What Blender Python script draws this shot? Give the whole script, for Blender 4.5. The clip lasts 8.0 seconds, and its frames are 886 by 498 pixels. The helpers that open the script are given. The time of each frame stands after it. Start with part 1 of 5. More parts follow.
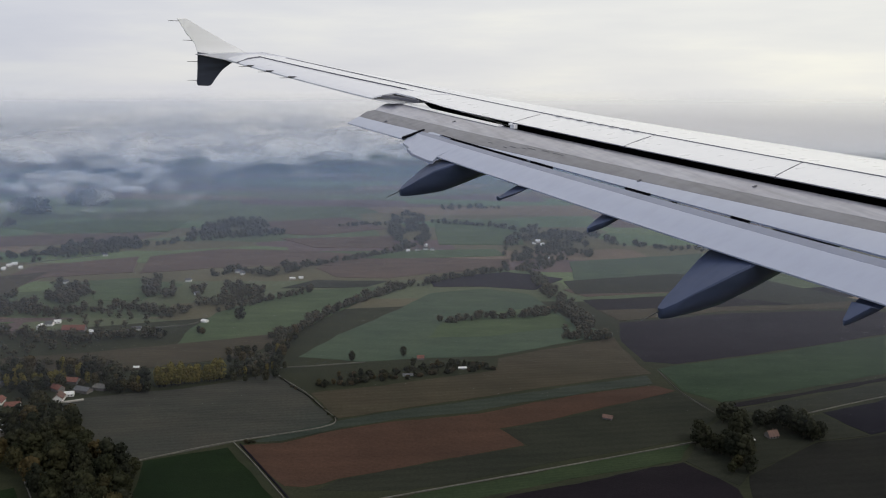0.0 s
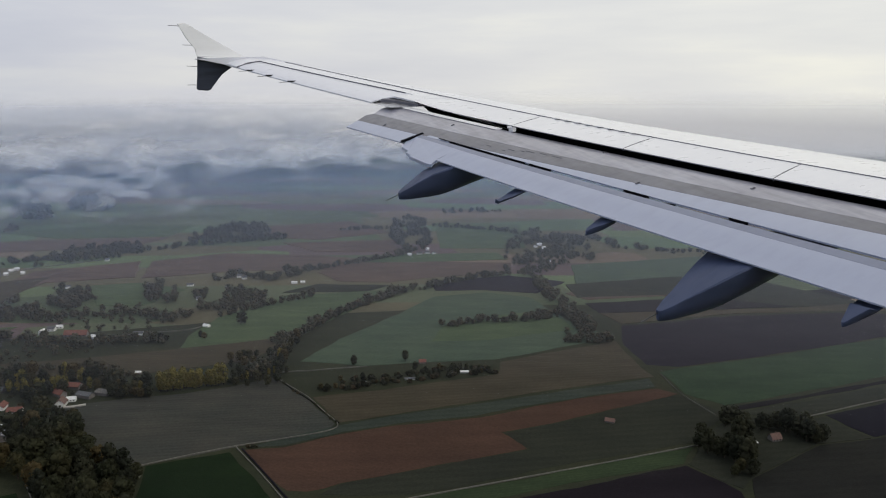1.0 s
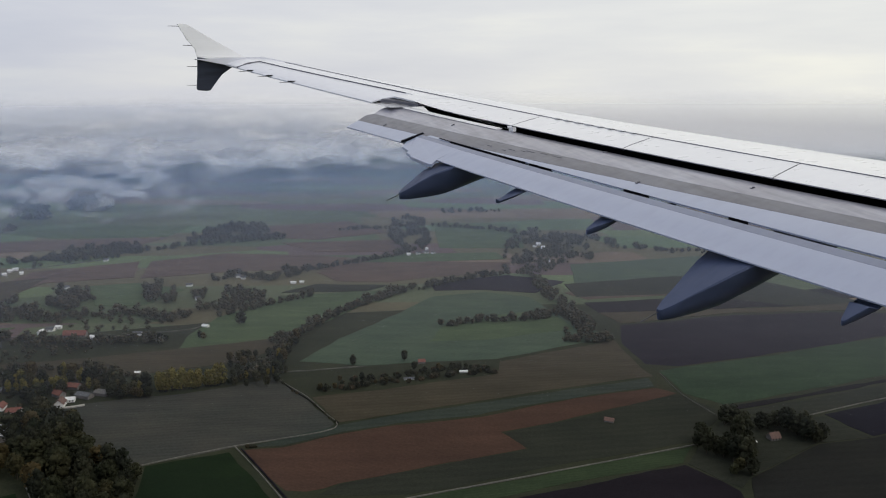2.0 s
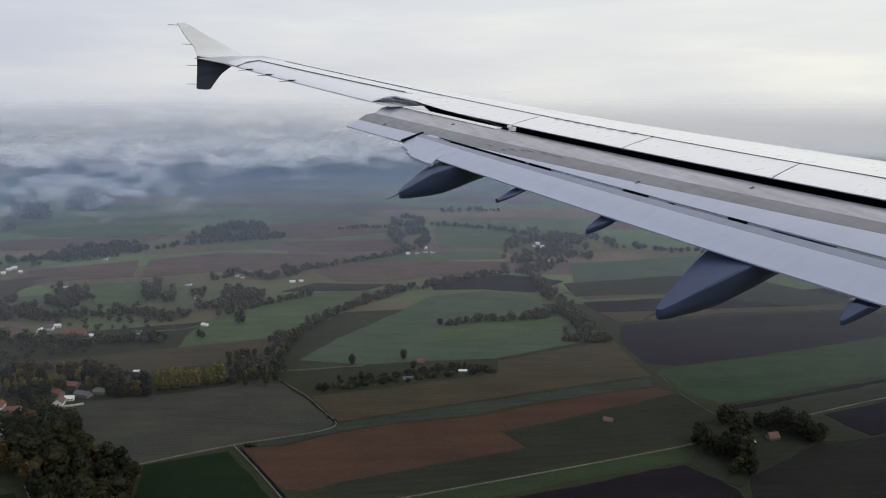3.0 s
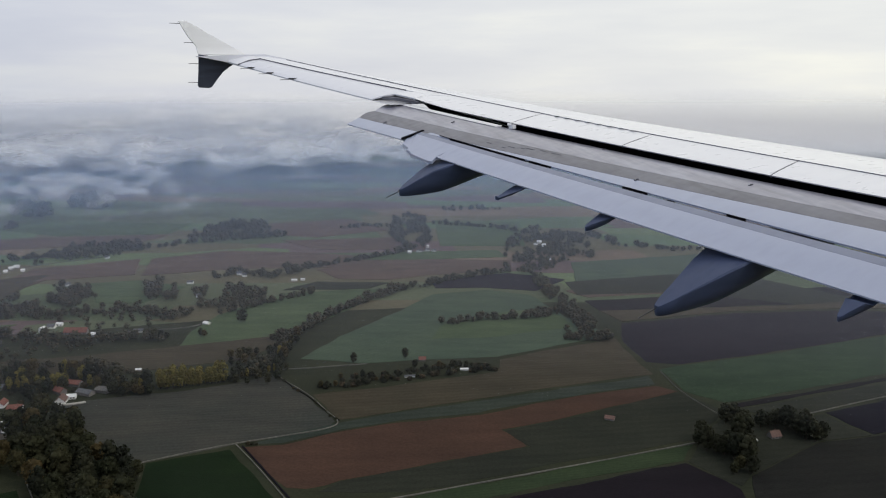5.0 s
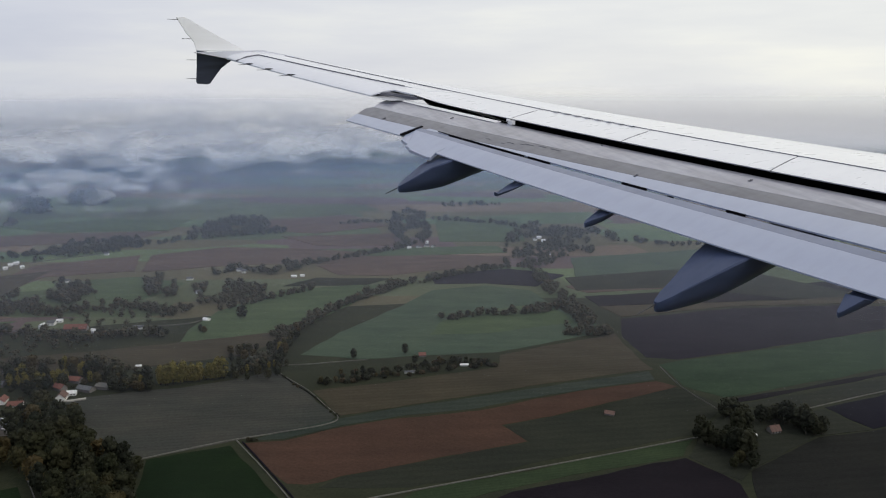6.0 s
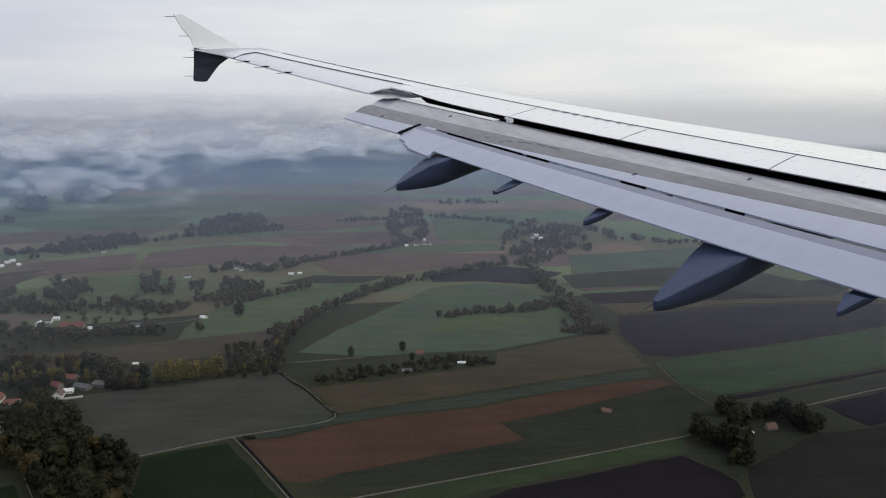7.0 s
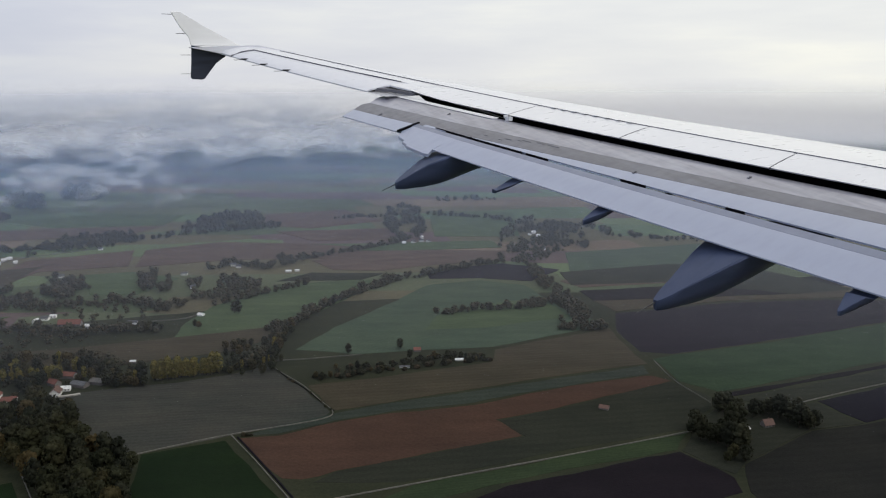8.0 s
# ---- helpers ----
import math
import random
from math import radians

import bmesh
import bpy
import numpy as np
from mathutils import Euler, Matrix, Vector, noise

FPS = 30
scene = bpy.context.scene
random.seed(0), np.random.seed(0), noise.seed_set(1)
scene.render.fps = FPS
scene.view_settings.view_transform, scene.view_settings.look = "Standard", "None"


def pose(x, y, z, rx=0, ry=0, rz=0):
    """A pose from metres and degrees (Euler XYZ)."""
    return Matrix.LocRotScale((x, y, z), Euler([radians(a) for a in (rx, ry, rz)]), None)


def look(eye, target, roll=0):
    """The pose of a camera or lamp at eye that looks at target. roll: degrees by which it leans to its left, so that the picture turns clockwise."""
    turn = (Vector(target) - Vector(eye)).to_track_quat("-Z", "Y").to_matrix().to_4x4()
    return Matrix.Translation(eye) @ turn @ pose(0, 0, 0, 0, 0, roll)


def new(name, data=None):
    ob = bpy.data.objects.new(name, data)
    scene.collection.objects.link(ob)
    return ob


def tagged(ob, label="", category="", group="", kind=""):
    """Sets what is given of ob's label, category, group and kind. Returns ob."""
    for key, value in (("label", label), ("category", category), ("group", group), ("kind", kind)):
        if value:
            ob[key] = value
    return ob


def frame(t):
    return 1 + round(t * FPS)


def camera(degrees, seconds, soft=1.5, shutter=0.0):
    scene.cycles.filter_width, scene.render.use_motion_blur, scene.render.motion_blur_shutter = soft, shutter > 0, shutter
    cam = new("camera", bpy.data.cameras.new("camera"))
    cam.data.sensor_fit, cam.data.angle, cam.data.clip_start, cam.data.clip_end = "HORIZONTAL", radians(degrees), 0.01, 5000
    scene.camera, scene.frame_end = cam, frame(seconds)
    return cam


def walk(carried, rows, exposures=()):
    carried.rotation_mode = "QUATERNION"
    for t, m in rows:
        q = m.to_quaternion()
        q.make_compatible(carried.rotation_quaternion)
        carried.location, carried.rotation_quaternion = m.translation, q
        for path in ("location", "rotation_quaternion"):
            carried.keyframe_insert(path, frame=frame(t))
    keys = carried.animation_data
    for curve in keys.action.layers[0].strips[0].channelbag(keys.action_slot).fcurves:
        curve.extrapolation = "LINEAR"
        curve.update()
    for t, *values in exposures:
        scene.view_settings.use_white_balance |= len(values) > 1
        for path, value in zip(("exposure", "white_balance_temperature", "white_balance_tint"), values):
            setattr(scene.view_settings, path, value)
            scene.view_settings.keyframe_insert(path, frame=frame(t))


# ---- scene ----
# ---------------------------------------------------------------- camera
EYE_Z = 320.0
cam = camera(60.0, 8.0, soft=1.1)
ROWS = [
    (0.0, -0.029, 0.072, 0.006, 78.32, -0.14, -0.10),
    (0.5, -0.015, 0.070, 0.005, 78.48, -0.05, -0.05),
    (1.0, 0.000, 0.070, 0.001, 78.60, 0.10, -0.03),
    (1.5, -0.011, 0.052, 0.003, 78.60, 0.20, -0.10),
    (3.0, -0.022, 0.040, 0.005, 78.53, 0.06, -0.15),
    (3.5, -0.008, 0.014, 0.001, 78.59, 0.03, -0.03),
    (4.0, 0.000, 0.000, 0.000, 78.60, 0.00, 0.00),
    (4.5, -0.008, -0.002, 0.000, 78.55, 0.04, -0.03),
    (6.0, 0.000, 0.018, 0.003, 78.10, 0.22, -0.09),
    (6.5, -0.012, 0.024, 0.005, 78.01, 0.20, -0.24),
    (7.0, -0.010, 0.042, 0.006, 77.93, 0.16, -0.28),
    (7.5, -0.023, 0.056, 0.010, 77.84, 0.13, -0.40),
    (8.0, -0.030, 0.066, 0.020, 77.71, 0.18, -0.48),
]
walk(cam, [(t, pose(x, y, EYE_Z + z, rx, ry, rz)) for t, x, y, z, rx, ry, rz in ROWS],
     exposures=[(0.0, 0.01, 6480, 10), (1.0, -0.07, 6430, 10), (1.5, -0.06, 6400, 10), (3.0, 0.0, 6330, 10), (6.5, 0.03, 6330, 10), (8.0, 0.05, 6330, 10)])

# ---------------------------------------------------------------- light
SUN_AZ, SUN_EL = -26.0, 48.0          # degrees: azimuth from +x towards +y, elevation
world = bpy.data.worlds.new("overcast_sky")
scene.world = world
world.use_nodes = True


def node(tree, kind, **inputs):
    n = tree.nodes.new(kind)
    for key, value in inputs.items():
        n.inputs[key.replace("_", " ")].default_value = value
    return n


def ramp(tree, fac, stops):
    n = tree.nodes.new("ShaderNodeValToRGB")
    e = n.color_ramp.elements
    while len(e) < len(stops):
        e.new(0.5)
    for el, (p, c) in zip(e, stops):
        el.position, el.color = p, (*c, 1) if len(c) == 3 else c
    tree.links.new(fac, n.inputs["Fac"])
    return n


def mix(tree, fac, a, b, blend="MIX"):
    n = tree.nodes.new("ShaderNodeMix")
    n.data_type, n.blend_type = "RGBA", blend
    for socket, v in ((n.inputs["Factor"], fac), (n.inputs["A"], a), (n.inputs["B"], b)):
        if isinstance(v, (int, float)):
            socket.default_value = v
        elif isinstance(v, tuple):
            socket.default_value = (*v, 1)
        else:
            tree.links.new(v, socket)
    return n.outputs["Result"]


def make_sky():
    wt = world.node_tree
    wt.nodes.clear()
    sky = wt.nodes.new("ShaderNodeTexSky")
    sky.sky_type, sky.sun_disc = "NISHITA", False
    sky.sun_elevation, sky.sun_rotation = radians(SUN_EL), radians(90 - SUN_AZ)
    sky.altitude, sky.dust_density = 320, 3.0
    blue = node(wt, "ShaderNodeBackground", Strength=0.09)
    wt.links.new(sky.outputs["Color"], blue.inputs["Color"])
    co = wt.nodes.new("ShaderNodeTexCoord")
    # the cloud deck: long streaks of lighter and greyer stratus
    mp = wt.nodes.new("ShaderNodeMapping")
    mp.inputs["Scale"].default_value = (1.6, 1.6, 11.0)
    mp.inputs["Rotation"].default_value = (0, radians(3), 0)
    wt.links.new(co.outputs["Generated"], mp.inputs["Vector"])
    streak = node(wt, "ShaderNodeTexNoise", Scale=1.7, Detail=6.0, Roughness=0.55)
    wt.links.new(mp.outputs["Vector"], streak.inputs["Vector"])
    deck = ramp(wt, streak.outputs["Fac"], [(0.28, (0.70, 0.71, 0.75)), (0.5, (0.77, 0.775, 0.79)), (0.72, (0.88, 0.875, 0.83))])
    # the deck thins towards one side of the sky and thickens overhead and behind
    dot = wt.nodes.new("ShaderNodeVectorMath")
    dot.operation = "DOT_PRODUCT"
    dot.inputs[1].default_value = (0.62, 0.57, 0.54)
    wt.links.new(co.outputs["Generated"], dot.inputs[0])
    veil = ramp(wt, dot.outputs["Value"], [(0.0, (0.68, 0.73, 0.84)), (0.3, (0.89, 0.895, 0.945)), (0.6, (1.06, 1.05, 1.025)), (0.85, (1.20, 1.18, 1.09))])
    lit = mix(wt, 1.0, deck.outputs["Color"], veil.outputs["Color"], "MULTIPLY")
    cloud = node(wt, "ShaderNodeBackground", Strength=1.0)
    wt.links.new(lit, cloud.inputs["Color"])
    both = wt.nodes.new("ShaderNodeMixShader")
    both.inputs["Fac"].default_value = 0.9
    out = wt.nodes.new("ShaderNodeOutputWorld")
    wt.links.new(blue.outputs[0], both.inputs[1])
    wt.links.new(cloud.outputs[0], both.inputs[2])
    wt.links.new(both.outputs[0], out.inputs["Surface"])


make_sky()
scene.cycles.transparent_max_bounces = 48   # the thin vapour layers lie one behind another
sun = new("sun", bpy.data.lights.new("sun", "SUN"))
sun.data.energy, sun.data.angle, sun.data.color = 0.85, radians(14), (1.0, 0.94, 0.84)
_az, _el = radians(SUN_AZ), radians(SUN_EL)
_way = Vector((math.cos(_az) * math.cos(_el), math.sin(_az) * math.cos(_el), math.sin(_el)))
sun.matrix_world = look(_way * 900, (0, 0, 0))


# ---------------------------------------------------------------- materials
def material(name, rough=0.6, metal=0.0, spec=0.4):
    m = bpy.data.materials.new(name)
    m.use_nodes = True
    b = m.node_tree.nodes["Principled BSDF"]
    b.inputs["Roughness"].default_value, b.inputs["Metallic"].default_value = rough, metal
    b.inputs["Specular IOR Level"].default_value = spec
    return m, m.node_tree, b


def coords(t, scale=(1, 1, 1), turn=0.0, space="Object"):
    c, mp = t.nodes.new("ShaderNodeTexCoord"), t.nodes.new("ShaderNodeMapping")
    mp.inputs["Scale"].default_value, mp.inputs["Rotation"].default_value = scale, (0, 0, radians(turn))
    t.links.new(c.outputs[space], mp.inputs["Vector"])
    return mp.outputs["Vector"]


def world_coords(t, scale=(1, 1, 1), turn=0.0):
    g, mp = t.nodes.new("ShaderNodeNewGeometry"), t.nodes.new("ShaderNodeMapping")
    mp.inputs["Scale"].default_value, mp.inputs["Rotation"].default_value = scale, (0, 0, radians(turn))
    t.links.new(g.outputs["Position"], mp.inputs["Vector"])
    return mp.outputs["Vector"]


def noise_tex(t, vec, scale, detail=4.0, rough=0.55):
    n = node(t, "ShaderNodeTexNoise", Scale=scale, Detail=detail, Roughness=rough)
    t.links.new(vec, n.inputs["Vector"])
    return n.outputs["Fac"]


def bump(t, b, height, strength=0.3, distance=0.02):
    n = node(t, "ShaderNodeBump", Strength=strength, Distance=distance)
    t.links.new(height, n.inputs["Height"])
    t.links.new(n.outputs["Normal"], b.inputs["Normal"])


def paint(name, color, dark, rough=0.35, streak=0.5, metal=0.0, coat=0.0, grain=(0.5, 5.0, 5.0), stain=None, spec=0.5):
    """Aircraft paint: faint chordwise grime and a mottled gloss."""
    m, t, b = material(name, rough, metal, spec)
    b.inputs["Coat Weight"].default_value, b.inputs["Coat Roughness"].default_value = coat, 0.18
    v = coords(t, grain)
    f = noise_tex(t, v, 1.6, 6.0)
    r = ramp(t, f, [(0.35, dark), (0.35 + 0.4 * streak, color)])
    col = r.outputs["Color"]
    if stain:   # broad rubbed and stained lengths
        k = ramp(t, noise_tex(t, coords(t, (2.2, 0.45, 2.2)), 1.3, 4.0, 0.6), [(0.36, stain), (0.62, (1.06, 1.06, 1.06))])
        col = mix(t, 1.0, col, k.outputs["Color"], "MULTIPLY")
    t.links.new(col, b.inputs["Base Color"])
    g = ramp(t, noise_tex(t, coords(t, (1, 3, 3)), 4.0), [(0.3, (rough - 0.08,) * 3), (0.7, (rough + 0.12,) * 3)])
    t.links.new(g.outputs["Color"], b.inputs["Roughness"])
    bump(t, b, noise_tex(t, coords(t, (1.0, 1.0, 1.0)), 1.4, 2.0), 0.05, 0.02)
    return m


M_WHITE = paint("wing_white_paint", (0.78, 0.785, 0.82), (0.755, 0.76, 0.80), 0.32, coat=1.0)
M_AILERON = paint("aileron_pale_paint", (0.70, 0.71, 0.775), (0.675, 0.685, 0.75), 0.34, coat=1.0)
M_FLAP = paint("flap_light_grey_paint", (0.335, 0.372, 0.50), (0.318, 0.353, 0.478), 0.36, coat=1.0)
# darker band: reflection on the curved flap skin put into colour, with some staining
M_BAND = paint("flap_band_reflection_grey", (0.108, 0.110, 0.142), (0.084, 0.085, 0.110), 0.42, coat=0.6, grain=(7.0, 0.5, 7.0), stain=(0.85, 0.83, 0.84))
M_NOSE = paint("tab_nose_shadow_grey", (0.165, 0.190, 0.285), (0.145, 0.168, 0.255), 0.4, coat=0.8)
M_METAL = paint("bare_aluminium", (0.32, 0.322, 0.39), (0.245, 0.246, 0.30), 0.38, metal=0.25, coat=0.8, grain=(7.0, 0.35, 7.0), stain=(0.76, 0.74, 0.75))
# base darker than the light grey paint, to hold the shade under the wing
M_FAIR = paint("fairing_shaded_grey", (0.062, 0.080, 0.145), (0.052, 0.068, 0.125), 0.42, coat=0.0, spec=0.2)
# lower fence coloured far darker than the upper one
M_NAVY = paint("dark_blue_grey_fence", (0.055, 0.065, 0.095), (0.035, 0.04, 0.06), 0.4)
# near black painted for shade in cove and slots; end plate and fitting share it
M_DARK = paint("shade_and_trim_black", (0.010, 0.010, 0.013), (0.006, 0.006, 0.008), 0.95, spec=0.05)
M_SEAL = paint("grey_sealant", (0.13, 0.13, 0.15), (0.09, 0.09, 0.11), 0.7)
M_FUSELAGE = paint("fuselage_low_bounce_grey", (0.36, 0.37, 0.41), (0.34, 0.35, 0.39), 0.35, coat=0.5)
M_BRIGHT_WHITE = paint("bright_white_paint", (0.84, 0.84, 0.84), (0.78, 0.78, 0.78), 0.4)
M_FENCE = paint("fence_cream_white_paint", (0.93, 0.925, 0.895), (0.90, 0.892, 0.86), 0.35, coat=0.6)
M_ROD = paint("black_rod", (0.03, 0.03, 0.035), (0.02, 0.02, 0.02), 0.5)


def soil(name, c1, c2, rows=0.0, turn=-8.0, patch=0.012, c3=None):
    """A field: two tones in soft patches, fine tufts, and drill rows where rows (per metre) is given."""
    m, t, b = material(name, 0.95, 0.0, 0.1)
    v = world_coords(t, (1, 1, 1), turn)
    big = noise_tex(t, v, patch, 5.0, 0.6)
    r = ramp(t, big, [(0.33, c1), (0.67, c2)])
    col = r.outputs["Color"]
    sv = world_coords(t, (0.2, 1.0, 1.0), turn)
    band = noise_tex(t, sv, 0.06, 2.0)
    k = ramp(t, band, [(0.3, (0.86, 0.86, 0.88)), (0.7, (1.12, 1.11, 1.08))])
    col = mix(t, 1.0, col, k.outputs["Color"], "MULTIPLY")
    tuft = ramp(t, noise_tex(t, v, 0.35, 5.0, 0.7), [(0.3, (0.72, 0.72, 0.72)), (0.7, (1.25, 1.25, 1.25))])
    col = mix(t, 0.8, col, tuft.outputs["Color"], "MULTIPLY")
    if rows:
        w = node(t, "ShaderNodeTexWave", Scale=rows, Distortion=1.2, Detail=2.0)
        w.bands_direction = "Y"
        t.links.new(v, w.inputs["Vector"])
        wr = ramp(t, w.outputs["Fac"], [(0.2, (0.82, 0.82, 0.82)), (0.8, (1.15, 1.15, 1.15))])
        col = mix(t, 0.32, col, wr.outputs["Color"], "MULTIPLY")
    if c3:
        sp = ramp(t, noise_tex(t, v, 0.03, 3.0), [(0.6, (0, 0, 0)), (0.7, (1, 1, 1))])
        col = mix(t, sp.outputs["Color"], col, c3)
    t.links.new(col, b.inputs["Base Color"])
    bump(t, b, noise_tex(t, v, 0.8, 4.0), 0.5, 0.6)
    return m


S_GREYGREEN = soil("mown_grey_green_field", (0.0363, 0.0393, 0.0341), (0.0485, 0.0474, 0.0396), 0.05)
S_GREEN = soil("lush_green_crop", (0.0052, 0.0125, 0.0043), (0.0081, 0.0170, 0.0053), 0.10, -35)
S_BROWN = soil("red_brown_ploughed_soil", (0.047, 0.0270, 0.0190), (0.062, 0.0345, 0.0240), 0.12, -12)
S_OLIVE = soil("olive_stubble", (0.0394, 0.0351, 0.0234), (0.0515, 0.0428, 0.0283), 0.04)
S_GRASS = soil("meadow_grass", (0.0216, 0.0250, 0.0149), (0.0293, 0.0321, 0.0176), 0.0)
S_TEAL = soil("blue_green_winter_crop", (0.0440, 0.0650, 0.0442), (0.0569, 0.0785, 0.0508), 0.06, 25)
S_DARK = soil("dark_ploughed_earth", (0.0077, 0.0059, 0.0086), (0.0108, 0.0081, 0.0111), 0.12, -10)
S_PURPLE = soil("violet_brown_ploughed_earth", (0.0125, 0.0098, 0.0158), (0.0157, 0.0124, 0.0187), 0.10, -8)
S_BLACK = soil("black_earth", (0.0053, 0.0047, 0.0095), (0.0076, 0.0066, 0.0126), 0.10, -14)
S_TAN = soil("pale_brown_stubble", (0.0717, 0.0519, 0.0429), (0.0885, 0.0629, 0.0516), 0.05, -4)
S_BRIGHT = soil("fresh_green_meadow", (0.0481, 0.0698, 0.0360), (0.0624, 0.0856, 0.0446), 0.0)
S_MEADOW = soil("green_meadow", (0.0208, 0.0355, 0.0198), (0.0273, 0.0462, 0.0242), 0.0)
S_DULL = soil("dull_olive_pasture", (0.0190, 0.0212, 0.0155), (0.0245, 0.0265, 0.0185), 0.03)
S_STRIP = soil("young_green_crop", (0.0220, 0.0341, 0.0162), (0.0290, 0.0429, 0.0199), 0.08, -12)
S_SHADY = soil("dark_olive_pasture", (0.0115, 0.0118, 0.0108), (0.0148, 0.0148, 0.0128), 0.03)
S_SAGE = soil("grey_green_grass_strip", (0.0265, 0.0343, 0.0277), (0.0328, 0.0406, 0.0315), 0.03)
S_TRACK = soil("pale_gravel_track", (0.1200, 0.1140, 0.1020), (0.1650, 0.1560, 0.1380), 0.0, patch=0.05)


def patchwork():
    """The plain further off: strips of crop, meadow and plough of uneven size."""
    m, t, b = material("farmland_patchwork", 0.95, 0.0, 0.1)
    v = world_coords(t, (1 / 420, 1 / 120, 1), -4)
    vo = node(t, "ShaderNodeTexVoronoi", Scale=1.0, Randomness=0.8)
    vo.distance, vo.voronoi_dimensions = "CHEBYCHEV", "2D"
    t.links.new(v, vo.inputs["Vector"])
    sep = t.nodes.new("ShaderNodeSeparateColor")
    t.links.new(vo.outputs["Color"], sep.inputs["Color"])
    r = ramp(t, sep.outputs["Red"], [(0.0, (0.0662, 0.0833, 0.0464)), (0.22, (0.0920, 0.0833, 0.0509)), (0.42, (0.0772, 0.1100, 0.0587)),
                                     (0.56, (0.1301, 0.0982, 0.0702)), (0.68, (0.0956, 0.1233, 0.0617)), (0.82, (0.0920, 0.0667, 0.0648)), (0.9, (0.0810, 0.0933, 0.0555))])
    r.color_ramp.interpolation = "CONSTANT"
    v1 = world_coords(t, (1, 1, 1), -4)
    big = ramp(t, noise_tex(t, v1, 0.004, 5.0), [(0.3, (0.8, 0.8, 0.8)), (0.7, (1.2, 1.2, 1.2))])
    fine = ramp(t, noise_tex(t, v1, 0.12, 5.0, 0.7), [(0.3, (0.75, 0.75, 0.75)), (0.7, (1.2, 1.2, 1.2))])
    col = mix(t, 1.0, r.outputs["Color"], big.outputs["Color"], "MULTIPLY")
    col = mix(t, 0.8, col, fine.outputs["Color"], "MULTIPLY")
    t.links.new(col, b.inputs["Base Color"])
    return m


def foliage(name, stops, island=False):
    m, t, b = material(name, 0.85, 0.0, 0.15)
    if island:
        rnd = t.nodes.new("ShaderNodeNewGeometry").outputs["Random Per Island"]
    else:
        rnd = t.nodes.new("ShaderNodeObjectInfo").outputs["Random"]
    r = ramp(t, rnd, stops)
    v = coords(t)
    f = ramp(t, noise_tex(t, v, 0.35, 3.0, 0.6), [(0.3, (0.68, 0.68, 0.68)), (0.7, (1.25, 1.25, 1.2))])
    col = mix(t, 1.0, r.outputs["Color"], f.outputs["Color"], "MULTIPLY")
    t.links.new(col, b.inputs["Base Color"])
    thin, both = t.nodes.new("ShaderNodeBsdfTranslucent"), t.nodes.new("ShaderNodeMixShader")
    both.inputs["Fac"].default_value = 0.4
    t.links.new(col, thin.inputs["Color"])
    t.links.new(b.outputs[0], both.inputs[1])
    t.links.new(thin.outputs[0], both.inputs[2])
    t.links.new(both.outputs[0], t.nodes["Material Output"].inputs["Surface"])
    return m


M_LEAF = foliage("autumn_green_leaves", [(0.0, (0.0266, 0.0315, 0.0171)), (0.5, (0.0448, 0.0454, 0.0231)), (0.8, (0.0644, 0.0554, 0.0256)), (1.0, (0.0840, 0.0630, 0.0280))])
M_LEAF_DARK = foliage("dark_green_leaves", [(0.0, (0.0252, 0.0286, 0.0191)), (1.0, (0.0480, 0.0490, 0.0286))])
M_LEAF_GOLD = foliage("golden_leaves", [(0.0, (0.13, 0.115, 0.036)), (0.6, (0.175, 0.15, 0.042)), (1.0, (0.20, 0.158, 0.043))])
M_LEAF_BUSH = foliage("hedge_leaves", [(0.0, (0.0406, 0.0431, 0.0299)), (0.6, (0.0625, 0.0604, 0.0389)), (1.0, (0.0969, 0.0719, 0.0449))])
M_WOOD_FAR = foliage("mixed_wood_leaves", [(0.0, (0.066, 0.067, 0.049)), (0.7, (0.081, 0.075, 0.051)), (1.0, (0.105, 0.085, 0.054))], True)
M_BARK, _t, _b = material("bark", 0.9, 0.0, 0.1)
_t.links.new(ramp(_t, noise_tex(_t, coords(_t, (4, 4, 0.6)), 2.0), [(0.3, (0.035, 0.028, 0.022)), (0.7, (0.075, 0.06, 0.048))]).outputs["Color"], _b.inputs["Base Color"])


def plain(name, c1, c2, scale=0.6, rough=0.8, rows=0.0):
    m, t, b = material(name, rough, 0.0, 0.3)
    col = ramp(t, noise_tex(t, coords(t), scale, 5.0), [(0.3, c1), (0.7, c2)]).outputs["Color"]
    if rows:
        w = node(t, "ShaderNodeTexWave", Scale=rows, Distortion=0.4)
        w.bands_direction = "Y"
        t.links.new(coords(t), w.inputs["Vector"])
        col = mix(t, 0.6, col, ramp(t, w.outputs["Fac"], [(0.2, (0.75,) * 3), (0.8, (1.15,) * 3)]).outputs["Color"], "MULTIPLY")
    t.links.new(col, b.inputs["Base Color"])
    return m


M_PLASTER = plain("white_plaster", (0.72, 0.71, 0.67), (0.84, 0.83, 0.79))
M_GREYWALL = plain("weathered_boards", (0.14, 0.13, 0.12), (0.22, 0.20, 0.18), rows=1.2)
M_TILE = plain("red_roof_tiles", (0.1326, 0.0558, 0.0432), (0.1950, 0.0820, 0.0612), rows=0.9)
M_BROWNTILE = plain("brown_roof_tiles", (0.10, 0.06, 0.05), (0.15, 0.09, 0.07), rows=0.9)
M_SLATE = plain("grey_roof_sheets", (0.07, 0.072, 0.078), (0.12, 0.122, 0.128), rows=0.7)
M_PALEROOF = plain("pale_sheet_roof", (0.6000, 0.6000, 0.5875), (0.8000, 0.8000, 0.7750), 0.3, 0.5)
M_TANROOF = plain("tan_fibre_roof", (0.11, 0.105, 0.095), (0.16, 0.15, 0.135), rows=0.7)
